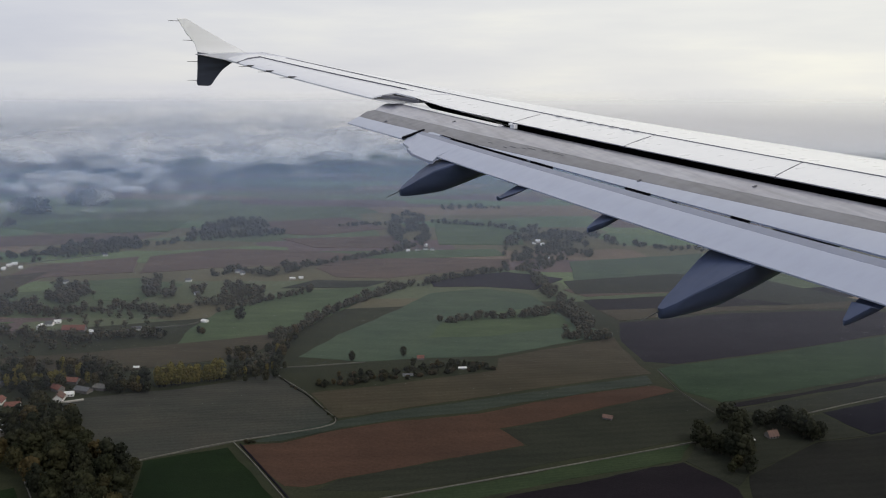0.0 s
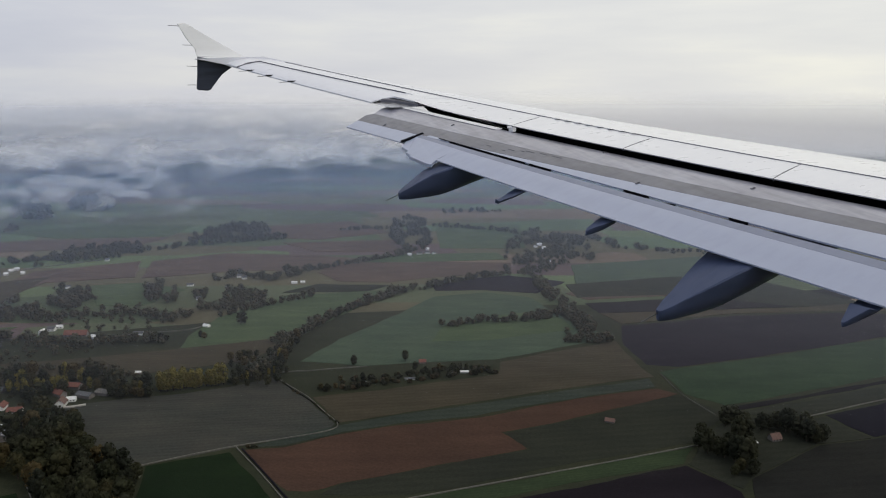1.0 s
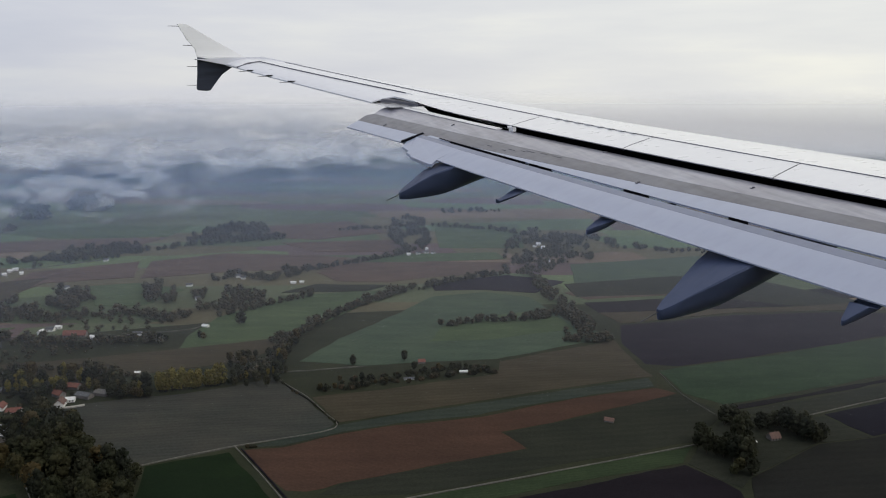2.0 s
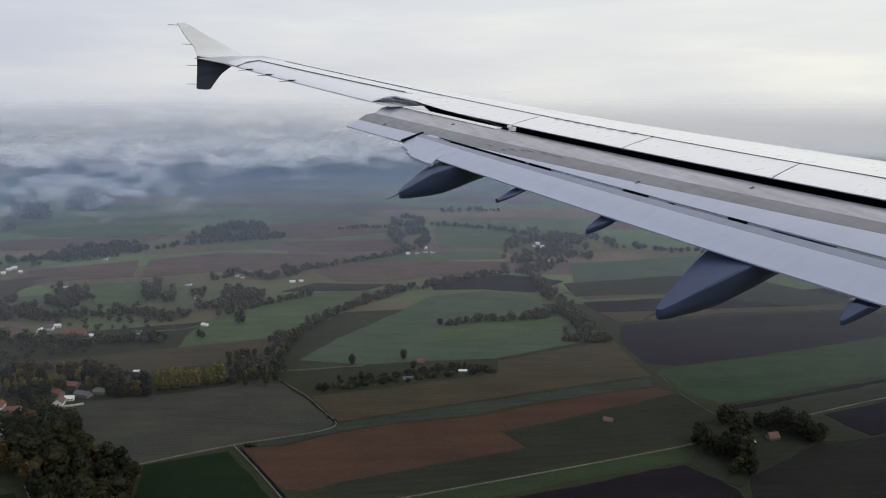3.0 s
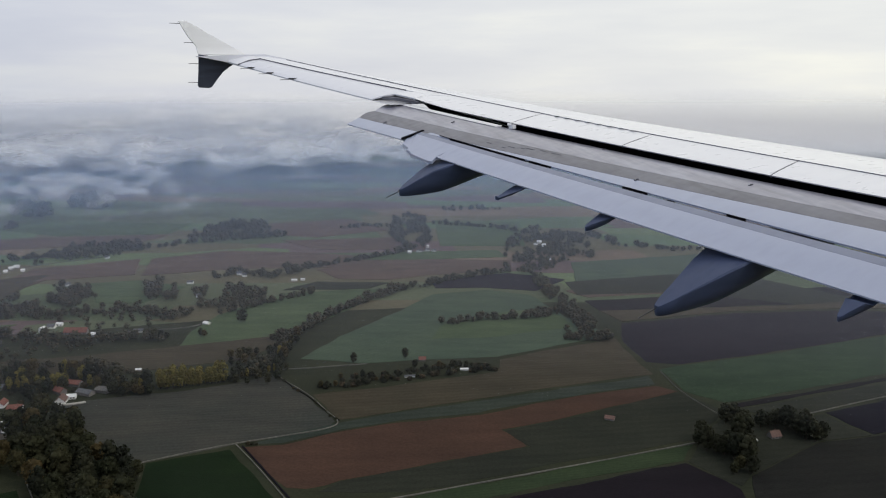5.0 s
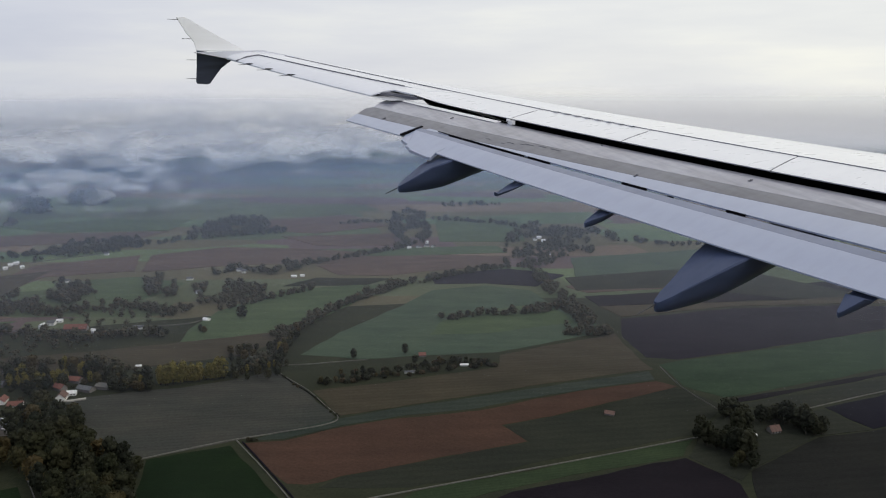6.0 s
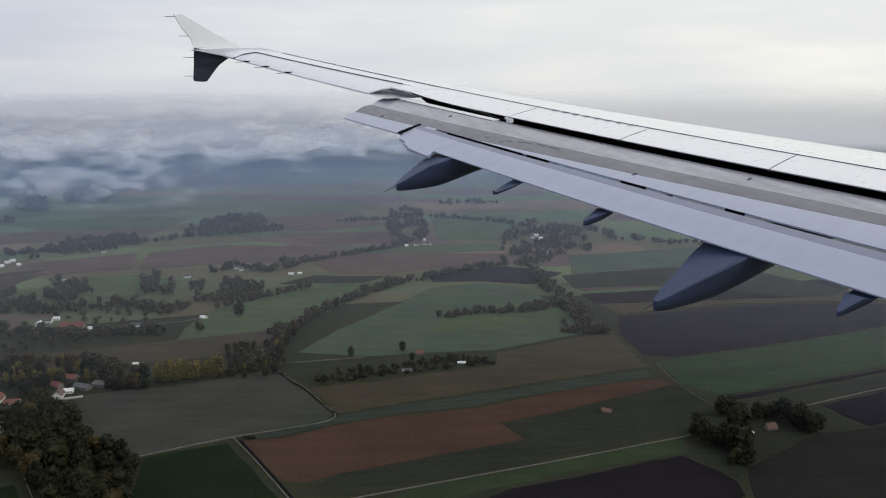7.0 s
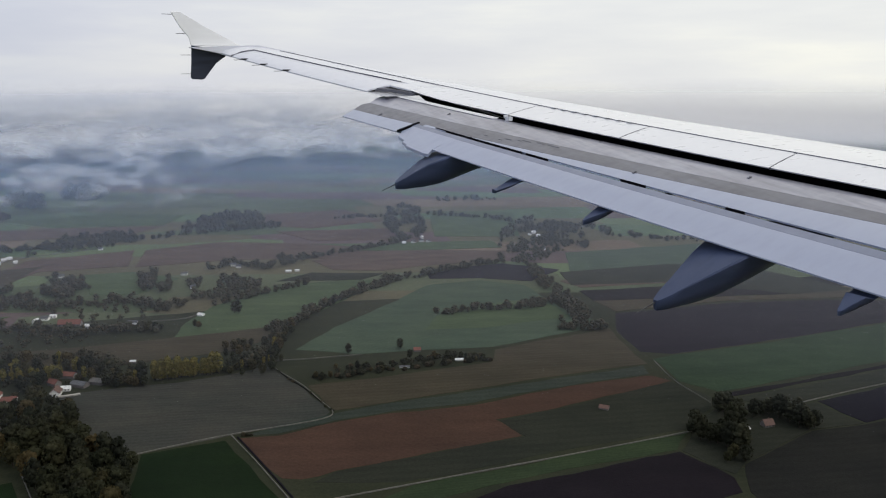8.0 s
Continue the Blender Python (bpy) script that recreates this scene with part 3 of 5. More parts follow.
def build_wing():
    slim = lambda o: min(1.0, max(0.08, (11.5 - o) / 5.0))
    # main box: upper skin from line A round the nose and back underneath
    bm = bmesh.new()
    rings = []
    for o in spans(ROOT, TIP, 0.5):
        c = chord(o)
        top = [1.0 + (c - 1.0) * (i / 14) ** 0.85 for i in range(15)]
        ring = [at(o, d, crown_h(o, d)) for d in top]
        nose = 0.028 * c
        ring += [at(o, c + nose * 0.9, crown_h(o, c) - nose * 0.8), at(o, c + nose * 0.5, crown_h(o, c) - nose * 2.0)]
        ring += [at(o, c * (1 - 0.14 * k), (-0.13 - 0.08 * c * math.sin(math.pi * (0.12 + 0.62 * k / 5))) * slim(o)) for k in range(1, 6)]
        ring += [at(o, min(1.0, 0.5 * c), (-0.05 - 0.05 * c) * slim(o))]
        rings.append(ring)
    loft(bm, rings)
    part("wing_box", bm, M_WHITE, plane, "white painted wing skin with bright leading edge", True)
    # fixed panels between line A and the aileron
    outer = spans(FLAP_END, TIP)
    part("rear_panel", skin(outer, line_b, lambda o: 0.99, 0.02, -0.008), M_WHITE, plane, smooth=True)
    ail = part("aileron", skin(spans(10.80, 14.72), lambda o: 0.0, lambda o: line_b(o) - 0.02, 0.02, -0.012), M_AILERON, plane, "pale grey aileron in line with the wing", True)
    part("tip_panel", skin(spans(14.74, TIP), lambda o: 0.0, lambda o: line_b(o) - 0.01, 0.03, -0.004), M_WHITE, plane, smooth=True)
    # lower skin of the outer wing
    bm = bmesh.new()
    loft(bm, [[at(o, 0.03, -0.035), at(o, 0.5 * chord(o), -0.01), at(o, 0.5 * chord(o), 0.0), at(o, 0.03, -0.03)] for o in outer])
    part("lower_panel", bm, M_WHITE, plane)
    # cove wall ahead of the flaps, its shade painted near black
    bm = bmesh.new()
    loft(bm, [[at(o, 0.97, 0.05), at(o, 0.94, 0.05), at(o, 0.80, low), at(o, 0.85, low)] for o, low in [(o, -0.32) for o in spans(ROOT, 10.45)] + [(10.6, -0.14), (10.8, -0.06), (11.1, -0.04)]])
    part("flap_cove", bm, M_DARK, plane, "cove wall ahead of the flaps, shade painted near black")
    # spoilers
    skew = lambda o, d, h: at(o + 0.3 * (d - 0.35), d, h)
    edges = [0.4, 2.0, 3.65, 5.26, 6.89, 8.5, 10.36]
    for a, b in zip(edges, edges[1:]):
        bm = bmesh.new()
        rings = []
        for o in spans(a + 0.007, b - 0.007, 0.3):
            ds = [0.35, 0.5, 0.7, 0.981]
            k = min(1.0, max(0.0, (o - 9.5) / 0.86)) ** 1.5
            hs = [h * (1 - k) + (crown_h(o, d) - 0.008) * k for d, h in zip(ds, (0.022, 0.045, 0.068))] + [crown_h(o, 0.981) - 0.005]
            rings.append([skew(o, d, h) for d, h in zip(ds, hs)] + [skew(o, 0.97, hs[3] - 0.05), skew(o, 0.37, hs[0] - 0.014)])
        loft(bm, rings)
        part("spoiler", bm, M_WHITE, plane, "closed white spoiler panel")
        bm = bmesh.new()
        loft(bm, [[skew(b + s, d, h) for d, h in ((0.36, 0.022), (0.5, 0.046), (0.7, 0.070), (0.9, 0.090), (0.9, 0.06), (0.36, 0.0))] for s in (-0.006, 0.006)])
        part("panel_joint", bm, M_SEAL, plane, "dark joint between spoilers")
    # sealed joints along the span
    for name, line, a, b, h in (("hinge_joint", lambda o: 0.985, ROOT, 14.9, 0.006), ("aileron_joint", lambda o: line_b(o) - 0.01, 10.95, 14.75, 0.006)):
        bm = bmesh.new()
        loft(bm, [[at(o, line(o) + x, crown_h(o, line(o)) + z) for x, z in ((-0.004, -0.02), (0.004, -0.02), (0.004, h * 0.2), (-0.004, h * 0.4))] for o in spans(a, b)])
        part(name, bm, M_SEAL, plane, "thin dark sealed joint")
    bm = bmesh.new()
    loft(bm, [[at(14.735 + s, d, crown_h(14.735, d) + z) for d in (0.0, 0.2, 0.42) for z in (0.004,)] + [at(14.735 + s, 0.42, -0.02), at(14.735 + s, 0.0, -0.02)] for s in (-0.02, 0.02)])
    part("panel_joint", bm, M_SEAL, plane)
    for k in range(8):
        o = 7.35 + 0.16 * k
        bm = bmesh.new()
        add_box(bm, at(o, 0.985, crown_h(o, 0.985) + 0.003), (0.05, 0.10, 0.005))
        part("hinge_tab", bm, M_BRIGHT_WHITE, plane)
    bm = bmesh.new()
    add_box(bm, at(8.46, 0.33, -0.02), (0.05, 0.10, 0.05))
    add_box(bm, at(8.52, 0.36, 0.0), (0.09, 0.03, 0.03))
    part("spoiler_bracket", bm, M_BRIGHT_WHITE, plane, "white bracket under the spoiler edge")
    # fixed panel and dark rubbing plate at the outboard end of the flap bay
    bm = bmesh.new()
    for a, b, ahead in ((10.345, 10.415, lambda o: 0.98), (10.416, 10.79, lambda o: line_b(o) - 0.004)):
        loft(bm, [[at(o, d, crown_h(o, d) - z) for d, z in ((0.36, 0.008), (0.45, 0.008), (ahead(o), 0.008), (ahead(o), 0.03), (0.36, 0.03))] for o in (a, (a + b) / 2, b)])
    part("bay_panel", bm, M_WHITE, plane)
    bm = bmesh.new()
    plate = ((10.82, 0.15, 0.014), (10.79, 0.19, 0.022), (10.76, 0.26, 0.032), (10.24, 0.36, 0.034), (10.26, 0.335, 0.026), (10.62, 0.265, 0.022))
    loft(bm, [[at(o, d, h + z) for o, d, h in plate] for z in (0.008, -0.03)])
    part("rubbing_plate", bm, M_SEAL, plane, "dark rubbing plate at the flap end")


def build_flap():
    tab_le = lambda o: -0.35 - 0.037 * (9.25 - o)
    tab_te = lambda o: -0.76 - 0.059 * (8.48 - o)
    flap_te = lambda o: tab_le(o) + 0.015 if o < 9.22 else -0.64
    ribs = spans(ROOT + 0.1, 9.21, 0.6), spans(9.23, 10.32, 0.4)

    def top_h(d):
        if d > 0.26:
            return -0.045 - 0.9 * (d - 0.26) ** 2
        return -0.045 - 0.14 * (0.26 - d) - 0.14 * (0.26 - d) ** 2

    bm = bmesh.new()
    for stations in ribs:
        loft(bm, [[at(o, 0.62, -0.18), at(o, 0.60, -0.26), at(o, 0.3, -0.32), at(o, flap_te(o) + 0.06, top_h(flap_te(o)) - 0.03), at(o, flap_te(o), top_h(flap_te(o)) - 0.012), at(o, 0.2, -0.09)] for o in stations])
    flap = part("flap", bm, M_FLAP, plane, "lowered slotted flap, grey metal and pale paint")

    def end_o(d):
        """The clipped outboard end of the flap: rounded nose, stepped rear corner."""
        steps = ((-0.65, 10.37), (-0.44, 10.43), (-0.25, 10.53), (-0.16, 10.48), (0.06, 10.63), (0.20, 10.64), (0.62, 10.50))
        for (d0, o0), (d1, o1) in zip(steps, steps[1:]):
            if d <= d1:
                return o0 + (o1 - o0) * (d - d0) / (d1 - d0)
        return steps[-1][1]

    def strip(name, f0, f1, mat, groups, label, thick=0.02, n=8):
        for stations in groups:
            bm = bmesh.new()
            rings = []
            for o in stations:
                a, b = f0(o), f1(o)
                ds = [a + (b - a) * i / n for i in range(n + 1)]
                oo = [end_o(d) if o == stations[-1] and o > 10 else o for d in ds]
                rings.append([at(e, d, top_h(d)) for d, e in zip(ds, oo)] + [at(e, d, top_h(d) - thick) for d, e in zip(reversed(ds), reversed(oo))])
            loft(bm, rings)
            part(name, bm, mat, flap, label, True)

    b1 = lambda o: -0.165 + 0.022 * (10.55 - o)
    b2 = lambda o: -0.435 + 0.034 * (10.43 - o)
    whole = (spans(ROOT + 0.1, 10.40, 0.5),)
    strip("nose_skin", b1, lambda o: 0.62, M_METAL, whole, "bare metal flap nose, stained along the span", n=12)
    strip("middle_skin", b2, lambda o: b1(o) - 0.004, M_BAND, whole, "flap band, dark reflection on the curved skin painted grey")
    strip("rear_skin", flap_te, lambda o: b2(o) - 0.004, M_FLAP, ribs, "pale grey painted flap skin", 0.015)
    # white strip stands in for the bright light along the flap nose
    bm = bmesh.new()
    loft(bm, [[at(o, d, top_h(0.26) + h) for d, h in ((0.225, 0.002), (0.265, 0.014), (0.325, 0.014), (0.27, -0.02))] for o in spans(8.62, 10.62)])
    part("nose_highlight_strip", bm, M_BRIGHT_WHITE, flap, "white strip painted for the highlight on the flap nose")
    # the tab behind the flap
    tab = None
    z0 = lambda o: top_h(tab_le(o)) - 0.012

    def tab_pt(o, s, h=0.0):
        a, b = tab_le(o) - 0.03, tab_te(o)
        d = a + (b - a) * s
        return at(o, d, z0(o) - 0.40 * (a - d) + 0.008 * math.sin(math.pi * min(1, s * 1.2 + 0.05)) + h)

    ends = spans(ROOT + 0.1, 8.395, 0.6)
    # tab_nose is darkened to paint in the shadow band behind the slot
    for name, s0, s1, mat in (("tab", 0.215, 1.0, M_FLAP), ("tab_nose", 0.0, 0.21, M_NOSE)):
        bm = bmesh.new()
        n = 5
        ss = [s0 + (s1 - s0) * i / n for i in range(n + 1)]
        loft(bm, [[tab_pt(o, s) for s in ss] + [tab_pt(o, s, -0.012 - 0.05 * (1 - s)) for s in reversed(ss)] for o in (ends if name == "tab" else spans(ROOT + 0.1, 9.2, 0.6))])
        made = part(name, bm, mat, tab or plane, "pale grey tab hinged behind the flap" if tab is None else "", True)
        tab = tab or made
    # outboard end of the tab: a swept plate with a notch beside it
    edge = ((8.40, 0.21), (9.19, 0.21), (9.205, 0.0), (9.27, 0.0), (9.20, 0.55), (9.12, 0.92), (8.93, 1.03), (8.925, 1.14), (8.80, 1.19), (8.795, 1.26), (8.42, 1.31), (8.345, 1.27), (8.40, 1.02))
    bm = bmesh.new()
    loft(bm, [[tab_pt(o, u, h) for o, u in edge] for h in (0.0, -0.035)])
    part("tab_end", bm, M_FLAP, tab)
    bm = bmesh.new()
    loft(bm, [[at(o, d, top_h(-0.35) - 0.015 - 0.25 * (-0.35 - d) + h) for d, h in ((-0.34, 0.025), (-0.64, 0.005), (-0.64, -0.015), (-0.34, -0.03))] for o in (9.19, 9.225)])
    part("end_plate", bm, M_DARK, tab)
    # near-black strips painted as the shade in the slot between flap and tab
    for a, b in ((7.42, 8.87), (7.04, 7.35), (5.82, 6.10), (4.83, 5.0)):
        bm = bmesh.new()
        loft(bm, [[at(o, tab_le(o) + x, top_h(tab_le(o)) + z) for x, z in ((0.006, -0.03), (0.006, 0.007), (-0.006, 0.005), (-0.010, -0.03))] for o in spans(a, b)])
        part("slot_shade_strip", bm, M_DARK, flap)
    # small fittings on the flap
    for o, d in ((5.28, 0.143), (6.11, -0.278), (9.18, 0.076), (9.92, -0.375), (7.04, 0.28)):
        bm = bmesh.new()
        add_box(bm, at(o, d, top_h(d) + 0.004), (0.022, 0.015, 0.012))
        add_box(bm, at(o, d - 0.025, top_h(d - 0.025) + 0.002), (0.018, 0.024, 0.008))
        part("fitting", bm, M_SEAL, flap)
    # scuffs where the flap rubs against its seals
    for o, d, run in ((8.16, -0.25, 0.07), (7.90, -0.27, 0.05), (7.84, -0.22, 0.09), (7.70, -0.19, 0.05), (7.62, -0.165, 0.12), (7.45, -0.14, 0.10), (7.27, -0.14, 0.14)):
        bm = bmesh.new()
        loft(bm, [[at(o + w, d + x, top_h(d + x) + h) for x, h in ((-0.006, 0.001), (0.006, 0.001), (0.004, 0.004), (-0.004, 0.004))] for w in (-run / 2, 0.0, run / 2)])
        part("scuff_mark", bm, M_SEAL, flap, "dark scuff on the flap skin")
    for o, s in ((3.42, 0.72),):
        bm = bmesh.new()
        add_box(bm, tab_pt(o, s, 0.006), (0.03, 0.03, 0.012))
        part("fitting", bm, M_DARK, tab)


def build_fairing(o, tail, z, slope, k, name, rod=True, keel=0.0, deep=1.0, wide=1.0):
    """A canoe fairing with a flat top and side chine: blunt tail at x=tail, top z, rising forward under tab and flap; k: size."""
    bm = bmesh.new()
    rings = []
    for dx, bot, half in ((0, -0.075, 0.02), (0.015, -0.085, 0.035), (0.1, -0.09, 0.075), (0.22, -0.085, 0.108), (0.38, -0.075, 0.165), (0.55, -0.055, 0.222), (0.75, 0.0, 0.275),
                          (1.0, 0.075, 0.30), (1.3, 0.15, 0.295), (1.7, 0.22, 0.26), (2.3, 0.28, 0.2), (3.1, 0.34, 0.05)):
        prof = [(0.0, 1.0), (0.6, 0.995), (0.95, 0.98), (1.0, 0.93), (0.90, 0.55), (0.66, 0.20), (0.30, 0.0)]
        d = tail + dx * k - te_x(o)
        cap = min(z_ref(o) - 0.48 + 0.38 * (d + 0.95), z_ref(o) - 0.34)
        top_z = min(z + slope * dx * k, cap) if d > -1.05 else z + slope * dx * k
        bot_z = min(z + (bot * deep + keel * dx) * k, top_z - 0.03)
        place = lambda a, b: (tail + dx * k, o + half * wide * k * a, bot_z + (top_z - bot_z) * b)
        rings.append([place(a, b) for a, b in prof] + [place(-a, b) for a, b in reversed(prof[1:])])
    loft(bm, rings)
    f = part(name, bm, M_FAIR, plane, "canoe-shaped flap track fairing, grey darkened for shade under the wing", True)
    if rod:
        bm = bmesh.new()
        tube(bm, (tail + 0.03, o, z - 0.01), (tail - 0.16, o + 0.02, z - 0.09), 0.006, 0.004, 5)
        part("discharge_rod", bm, M_ROD, f, "thin black static discharge rod")
    return f


def build_tip():
    for name, pts, mat, label, cant in (
        ("upper_fence", [(3.02, 0.69), (2.67, 0.875), (2.29, 1.085), (2.00, 1.262), (1.93, 1.295), (1.79, 1.285), (1.93, 1.02), (2.07, 0.84), (2.10, 0.69)], M_FENCE, "cream-white upper wingtip fence", 0.30),
        ("lower_fence", [(2.77, 0.54), (2.66, 0.465), (2.54, 0.375), (2.44, 0.25), (2.32, 0.09), (2.26, 0.075), (2.09, 0.085), (2.065, 0.12), (2.09, 0.40), (2.105, 0.69), (2.3, 0.67), (2.52, 0.62)], M_NAVY, "dark blue-grey lower wingtip fence", 0.25)):
        bm = bmesh.new()
        rings = []
        cx, cz = sum(p[0] for p in pts) / len(pts), sum(p[1] for p in pts) / len(pts)
        for off, k in ((-0.018, 0.975), (-0.006, 1.0), (0.006, 1.0), (0.018, 0.975)):
            rings.append([(cx + (x - cx) * k, 15.3 + off + abs((cz + (z - cz) * k) - 0.66) * cant * 0.4, cz + (z - cz) * k) for x, z in pts])
        loft(bm, rings)
        f = part(name, bm, mat, plane, label)
        rods = ((1.80, 1.24), (2.03, 0.90)) if name == "upper_fence" else ((2.08, 0.52), (2.07, 0.18))
        for x, z in rods:
            bm = bmesh.new()
            tube(bm, (x + 0.03, 15.3 + abs(z - 0.66) * 0.1, z), (x - 0.17, 15.3 + abs(z - 0.66) * 0.1, z), 0.006, 0.004, 5)
            part("discharge_rod", bm, M_ROD, f, "thin black static discharge rod")
    bm = bmesh.new()
    loft(bm, [[(x, o, z_ref(TIP) + z) for x, z in ((2.05, 0.08), (2.6, 0.11), (3.3, 0.14), (4.05, 0.0), (3.6, -0.08), (2.7, -0.04))] for o in (TIP - 0.02, 15.33)])
    part("tip_cap", bm, M_WHITE, plane, "white rounded wingtip cap")
    for o in (12.9, 13.6, 14.25):
        bm = bmesh.new()
        p = at(o, 0.03, -0.005)
        tube(bm, p, (p[0] - 0.24, o, p[2] - 0.012), 0.006, 0.004, 5)
        add_box(bm, (p[0] - 0.02, o, p[2] + 0.008), (0.16, 0.035, 0.02))
        part("discharge_rod", bm, M_ROD, plane, "thin black static discharge rod")


def build_fuselage():
    # unseen barrel at the wing root; its grey is chosen to dim the inner flap
    bm = bmesh.new()
    rings = []
    for x in (-9.0, -4.0, 1.0, 6.0, 11.0, 16.0):
        rings.append([(x, -2.35 + 1.98 * math.cos(k * math.tau / 40), -0.25 + 2.05 * math.sin(k * math.tau / 40)) for k in range(40)])
    loft(bm, rings)
    part("fuselage", bm, M_FUSELAGE, plane, "unseen fuselage barrel, grey to cut bounce on the near flap", True)


build_wing()
build_flap()
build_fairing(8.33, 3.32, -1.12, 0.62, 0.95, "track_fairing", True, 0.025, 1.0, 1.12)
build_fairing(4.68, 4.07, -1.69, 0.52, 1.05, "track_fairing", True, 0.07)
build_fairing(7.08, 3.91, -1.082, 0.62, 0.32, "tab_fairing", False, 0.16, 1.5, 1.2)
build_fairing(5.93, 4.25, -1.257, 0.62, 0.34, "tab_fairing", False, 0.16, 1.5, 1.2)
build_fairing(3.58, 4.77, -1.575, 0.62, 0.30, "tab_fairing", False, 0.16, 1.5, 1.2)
build_tip()
build_fuselage()


# ---------------------------------------------------------------- buildings
HOUSES = []


def building(pos, length, depth, eaves, rise, turn, wall, roof, label, name="farmhouse", windows=0, chimney=False, skylights=0):
    """A gabled building with overhanging roof slabs, standing at pos on the plain."""
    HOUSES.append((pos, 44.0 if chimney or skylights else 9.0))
    ob = tagged(new(name), label, "building", "farm buildings")
    bm = bmesh.new()
    l, d = length / 2, depth / 2
    sec = [(-d, -0.3), (d, -0.3), (d, eaves), (0, eaves + rise), (-d, eaves)]
    loft(bm, [[(x, y, z) for y, z in sec] for x in (-l, l)])
    part("wall", bm, wall, ob)
    o = 0.6
    k = rise / d
    for s in (-1, 1):
        bm = bmesh.new()
        loft(bm, [[(x, s * (d + o), eaves - o * k + 0.12), (x, 0, eaves + rise + 0.12), (x, 0, eaves + rise + 0.42), (x, s * (d + o), eaves - o * k + 0.42)] for x in (-l - o, l + o)])
        slab = part("roof", bm, roof, ob)
        for i in range(skylights if s < 0 else 0):
            bm = bmesh.new()
            x = -l + length * (i + 0.5) / skylights
            y0, y1 = s * (d + o) * 0.86, s * d * 0.16
            h = lambda y: eaves + rise - abs(y) * k + 0.40
            loft(bm, [[(x + w, y0, h(y0)), (x + w, y1, h(y1)), (x + w, y1, h(y1) + 0.10), (x + w, y0, h(y0) + 0.10)] for w in (-0.24 * length / skylights, 0.24 * length / skylights)])
            part("skylight", bm, M_PALEROOF, slab, "pale translucent roof sheet")
    for i in range(windows):
        bm = bmesh.new()
        x = -l + length * (i + 0.5) / windows
        add_box(bm, (x, -d - 0.02, eaves * 0.55), (1.1, 0.12, 1.4))
        part("window", bm, M_GLASS, ob)
    if chimney:
        bm = bmesh.new()
        add_box(bm, (l * 0.3, d * 0.2, eaves + rise + 0.3), (0.8, 0.8, 1.8))
        part("chimney", bm, M_BROWNTILE, ob)
    ob.matrix_world = pose(*pos, 0, 0, 0, turn)
    return ob


building((-401, 758), 12, 9.5, 4.2, 4.2, 100, M_PLASTER, M_BROWNTILE, "white farmhouse with a brown tiled roof", "farmhouse", 3, True)
building((-396, 770), 9, 6, 3.2, 2.0, 10, M_PLASTER, M_PALEROOF, "white outbuilding with a pale roof", "farmhouse", 3, False)
building((-415, 784), 13, 8, 4.0, 3.5, 150, M_GREYWALL, M_TILE, "farm building with a red tiled roof", "barn", 0, False)
building((-386, 781), 18, 9, 3.6, 2.6, 160, M_GREYWALL, M_SLATE, "long grey barn at the farm", "barn", 0, False)
building((-370, 789), 15, 10, 3.6, 2.6, 165, M_GREYWALL, M_TANROOF, "weathered barn with a tan roof", "barn", 0, False)
building((-410, 807), 15, 9, 3.6, 3.0, 170, M_GREYWALL, M_TILE, "barn with a dull red roof", "barn", 0, False)
building((-356, 851), 6, 3.5, 2.6, 1.0, 5, M_GREYWALL, M_PALEROOF, "low grey shed beside the trees", "shed", 0, False)
building((-496, 995), 30, 10, 3.6, 5.0, 2, M_GREYWALL, M_TILE, "long red-roofed farm building", "barn", 5, False)
building((-547, 1005), 8, 6, 4.0, 2.5, 80, M_PLASTER, M_PALEROOF, "white plastered farmhouse with pale roof", "farmhouse", 2, False)
building((-536, 1031), 8, 5, 3.0, 1.8, 5, M_PLASTER, M_PALEROOF, "white outbuilding with a pale roof", "farmhouse", 2, False)
building((-542, 1020), 10, 7, 3.5, 2.5, 0, M_PLASTER, M_SLATE, "small white house with grey roof", "farmhouse", 2, False)
building((-465, 985), 14, 8, 3.0, 1.5, -20, M_PLASTER, M_PALEROOF, "low white shed beside the barn", "shed", 0, False)
building((-414, 1000), 12, 7, 3.0, 2.0, 5, M_PLASTER, M_SLATE, "small grey-roofed shed by the lane", "shed", 0, False)
building((-332, 1036), 9, 6, 2.4, 1.8, -25, M_PLASTER, M_PALEROOF, "white barn alone in the meadow", "barn", 0, False)
building((-257, 1290), 9, 5, 2.2, 1.0, 2, M_PLASTER, M_PALEROOF, "low white barn beside a field", "barn", 0, False)
building((-243, 1294), 7, 4.5, 2.2, 1.0, 2, M_PLASTER, M_PALEROOF, "low white barn beside a field", "barn", 0, False)
building((-67, 1518), 7.0, 5.2, 3.4, 2.2, 5, M_PLASTER, M_PALEROOF, "white house of a distant farm", "farmhouse", 3, False)
building((-48, 1529), 8.0, 5.2, 3.4, 2.2, 34, M_PLASTER, M_SLATE, "white house of a distant farm", "farmhouse", 3, False)
building((-32, 1540), 9.0, 5.2, 3.4, 2.2, 12, M_PLASTER, M_SLATE, "white house of a distant farm", "farmhouse", 3, False)
building((-18, 1534), 7.0, 5.2, 3.4, 2.2, 36, M_PLASTER, M_SLATE, "white house of a distant farm", "farmhouse", 3, False)
building((-32, 1575), 4.5, 5.2, 3.4, 2.2, 49, M_PLASTER, M_PALEROOF, "white house of a distant farm", "farmhouse", 3, False)
building((198, 1605), 8.0, 5.2, 3.4, 2.2, 54, M_PLASTER, M_SLATE, "white house of a distant hamlet", "farmhouse", 3, False)
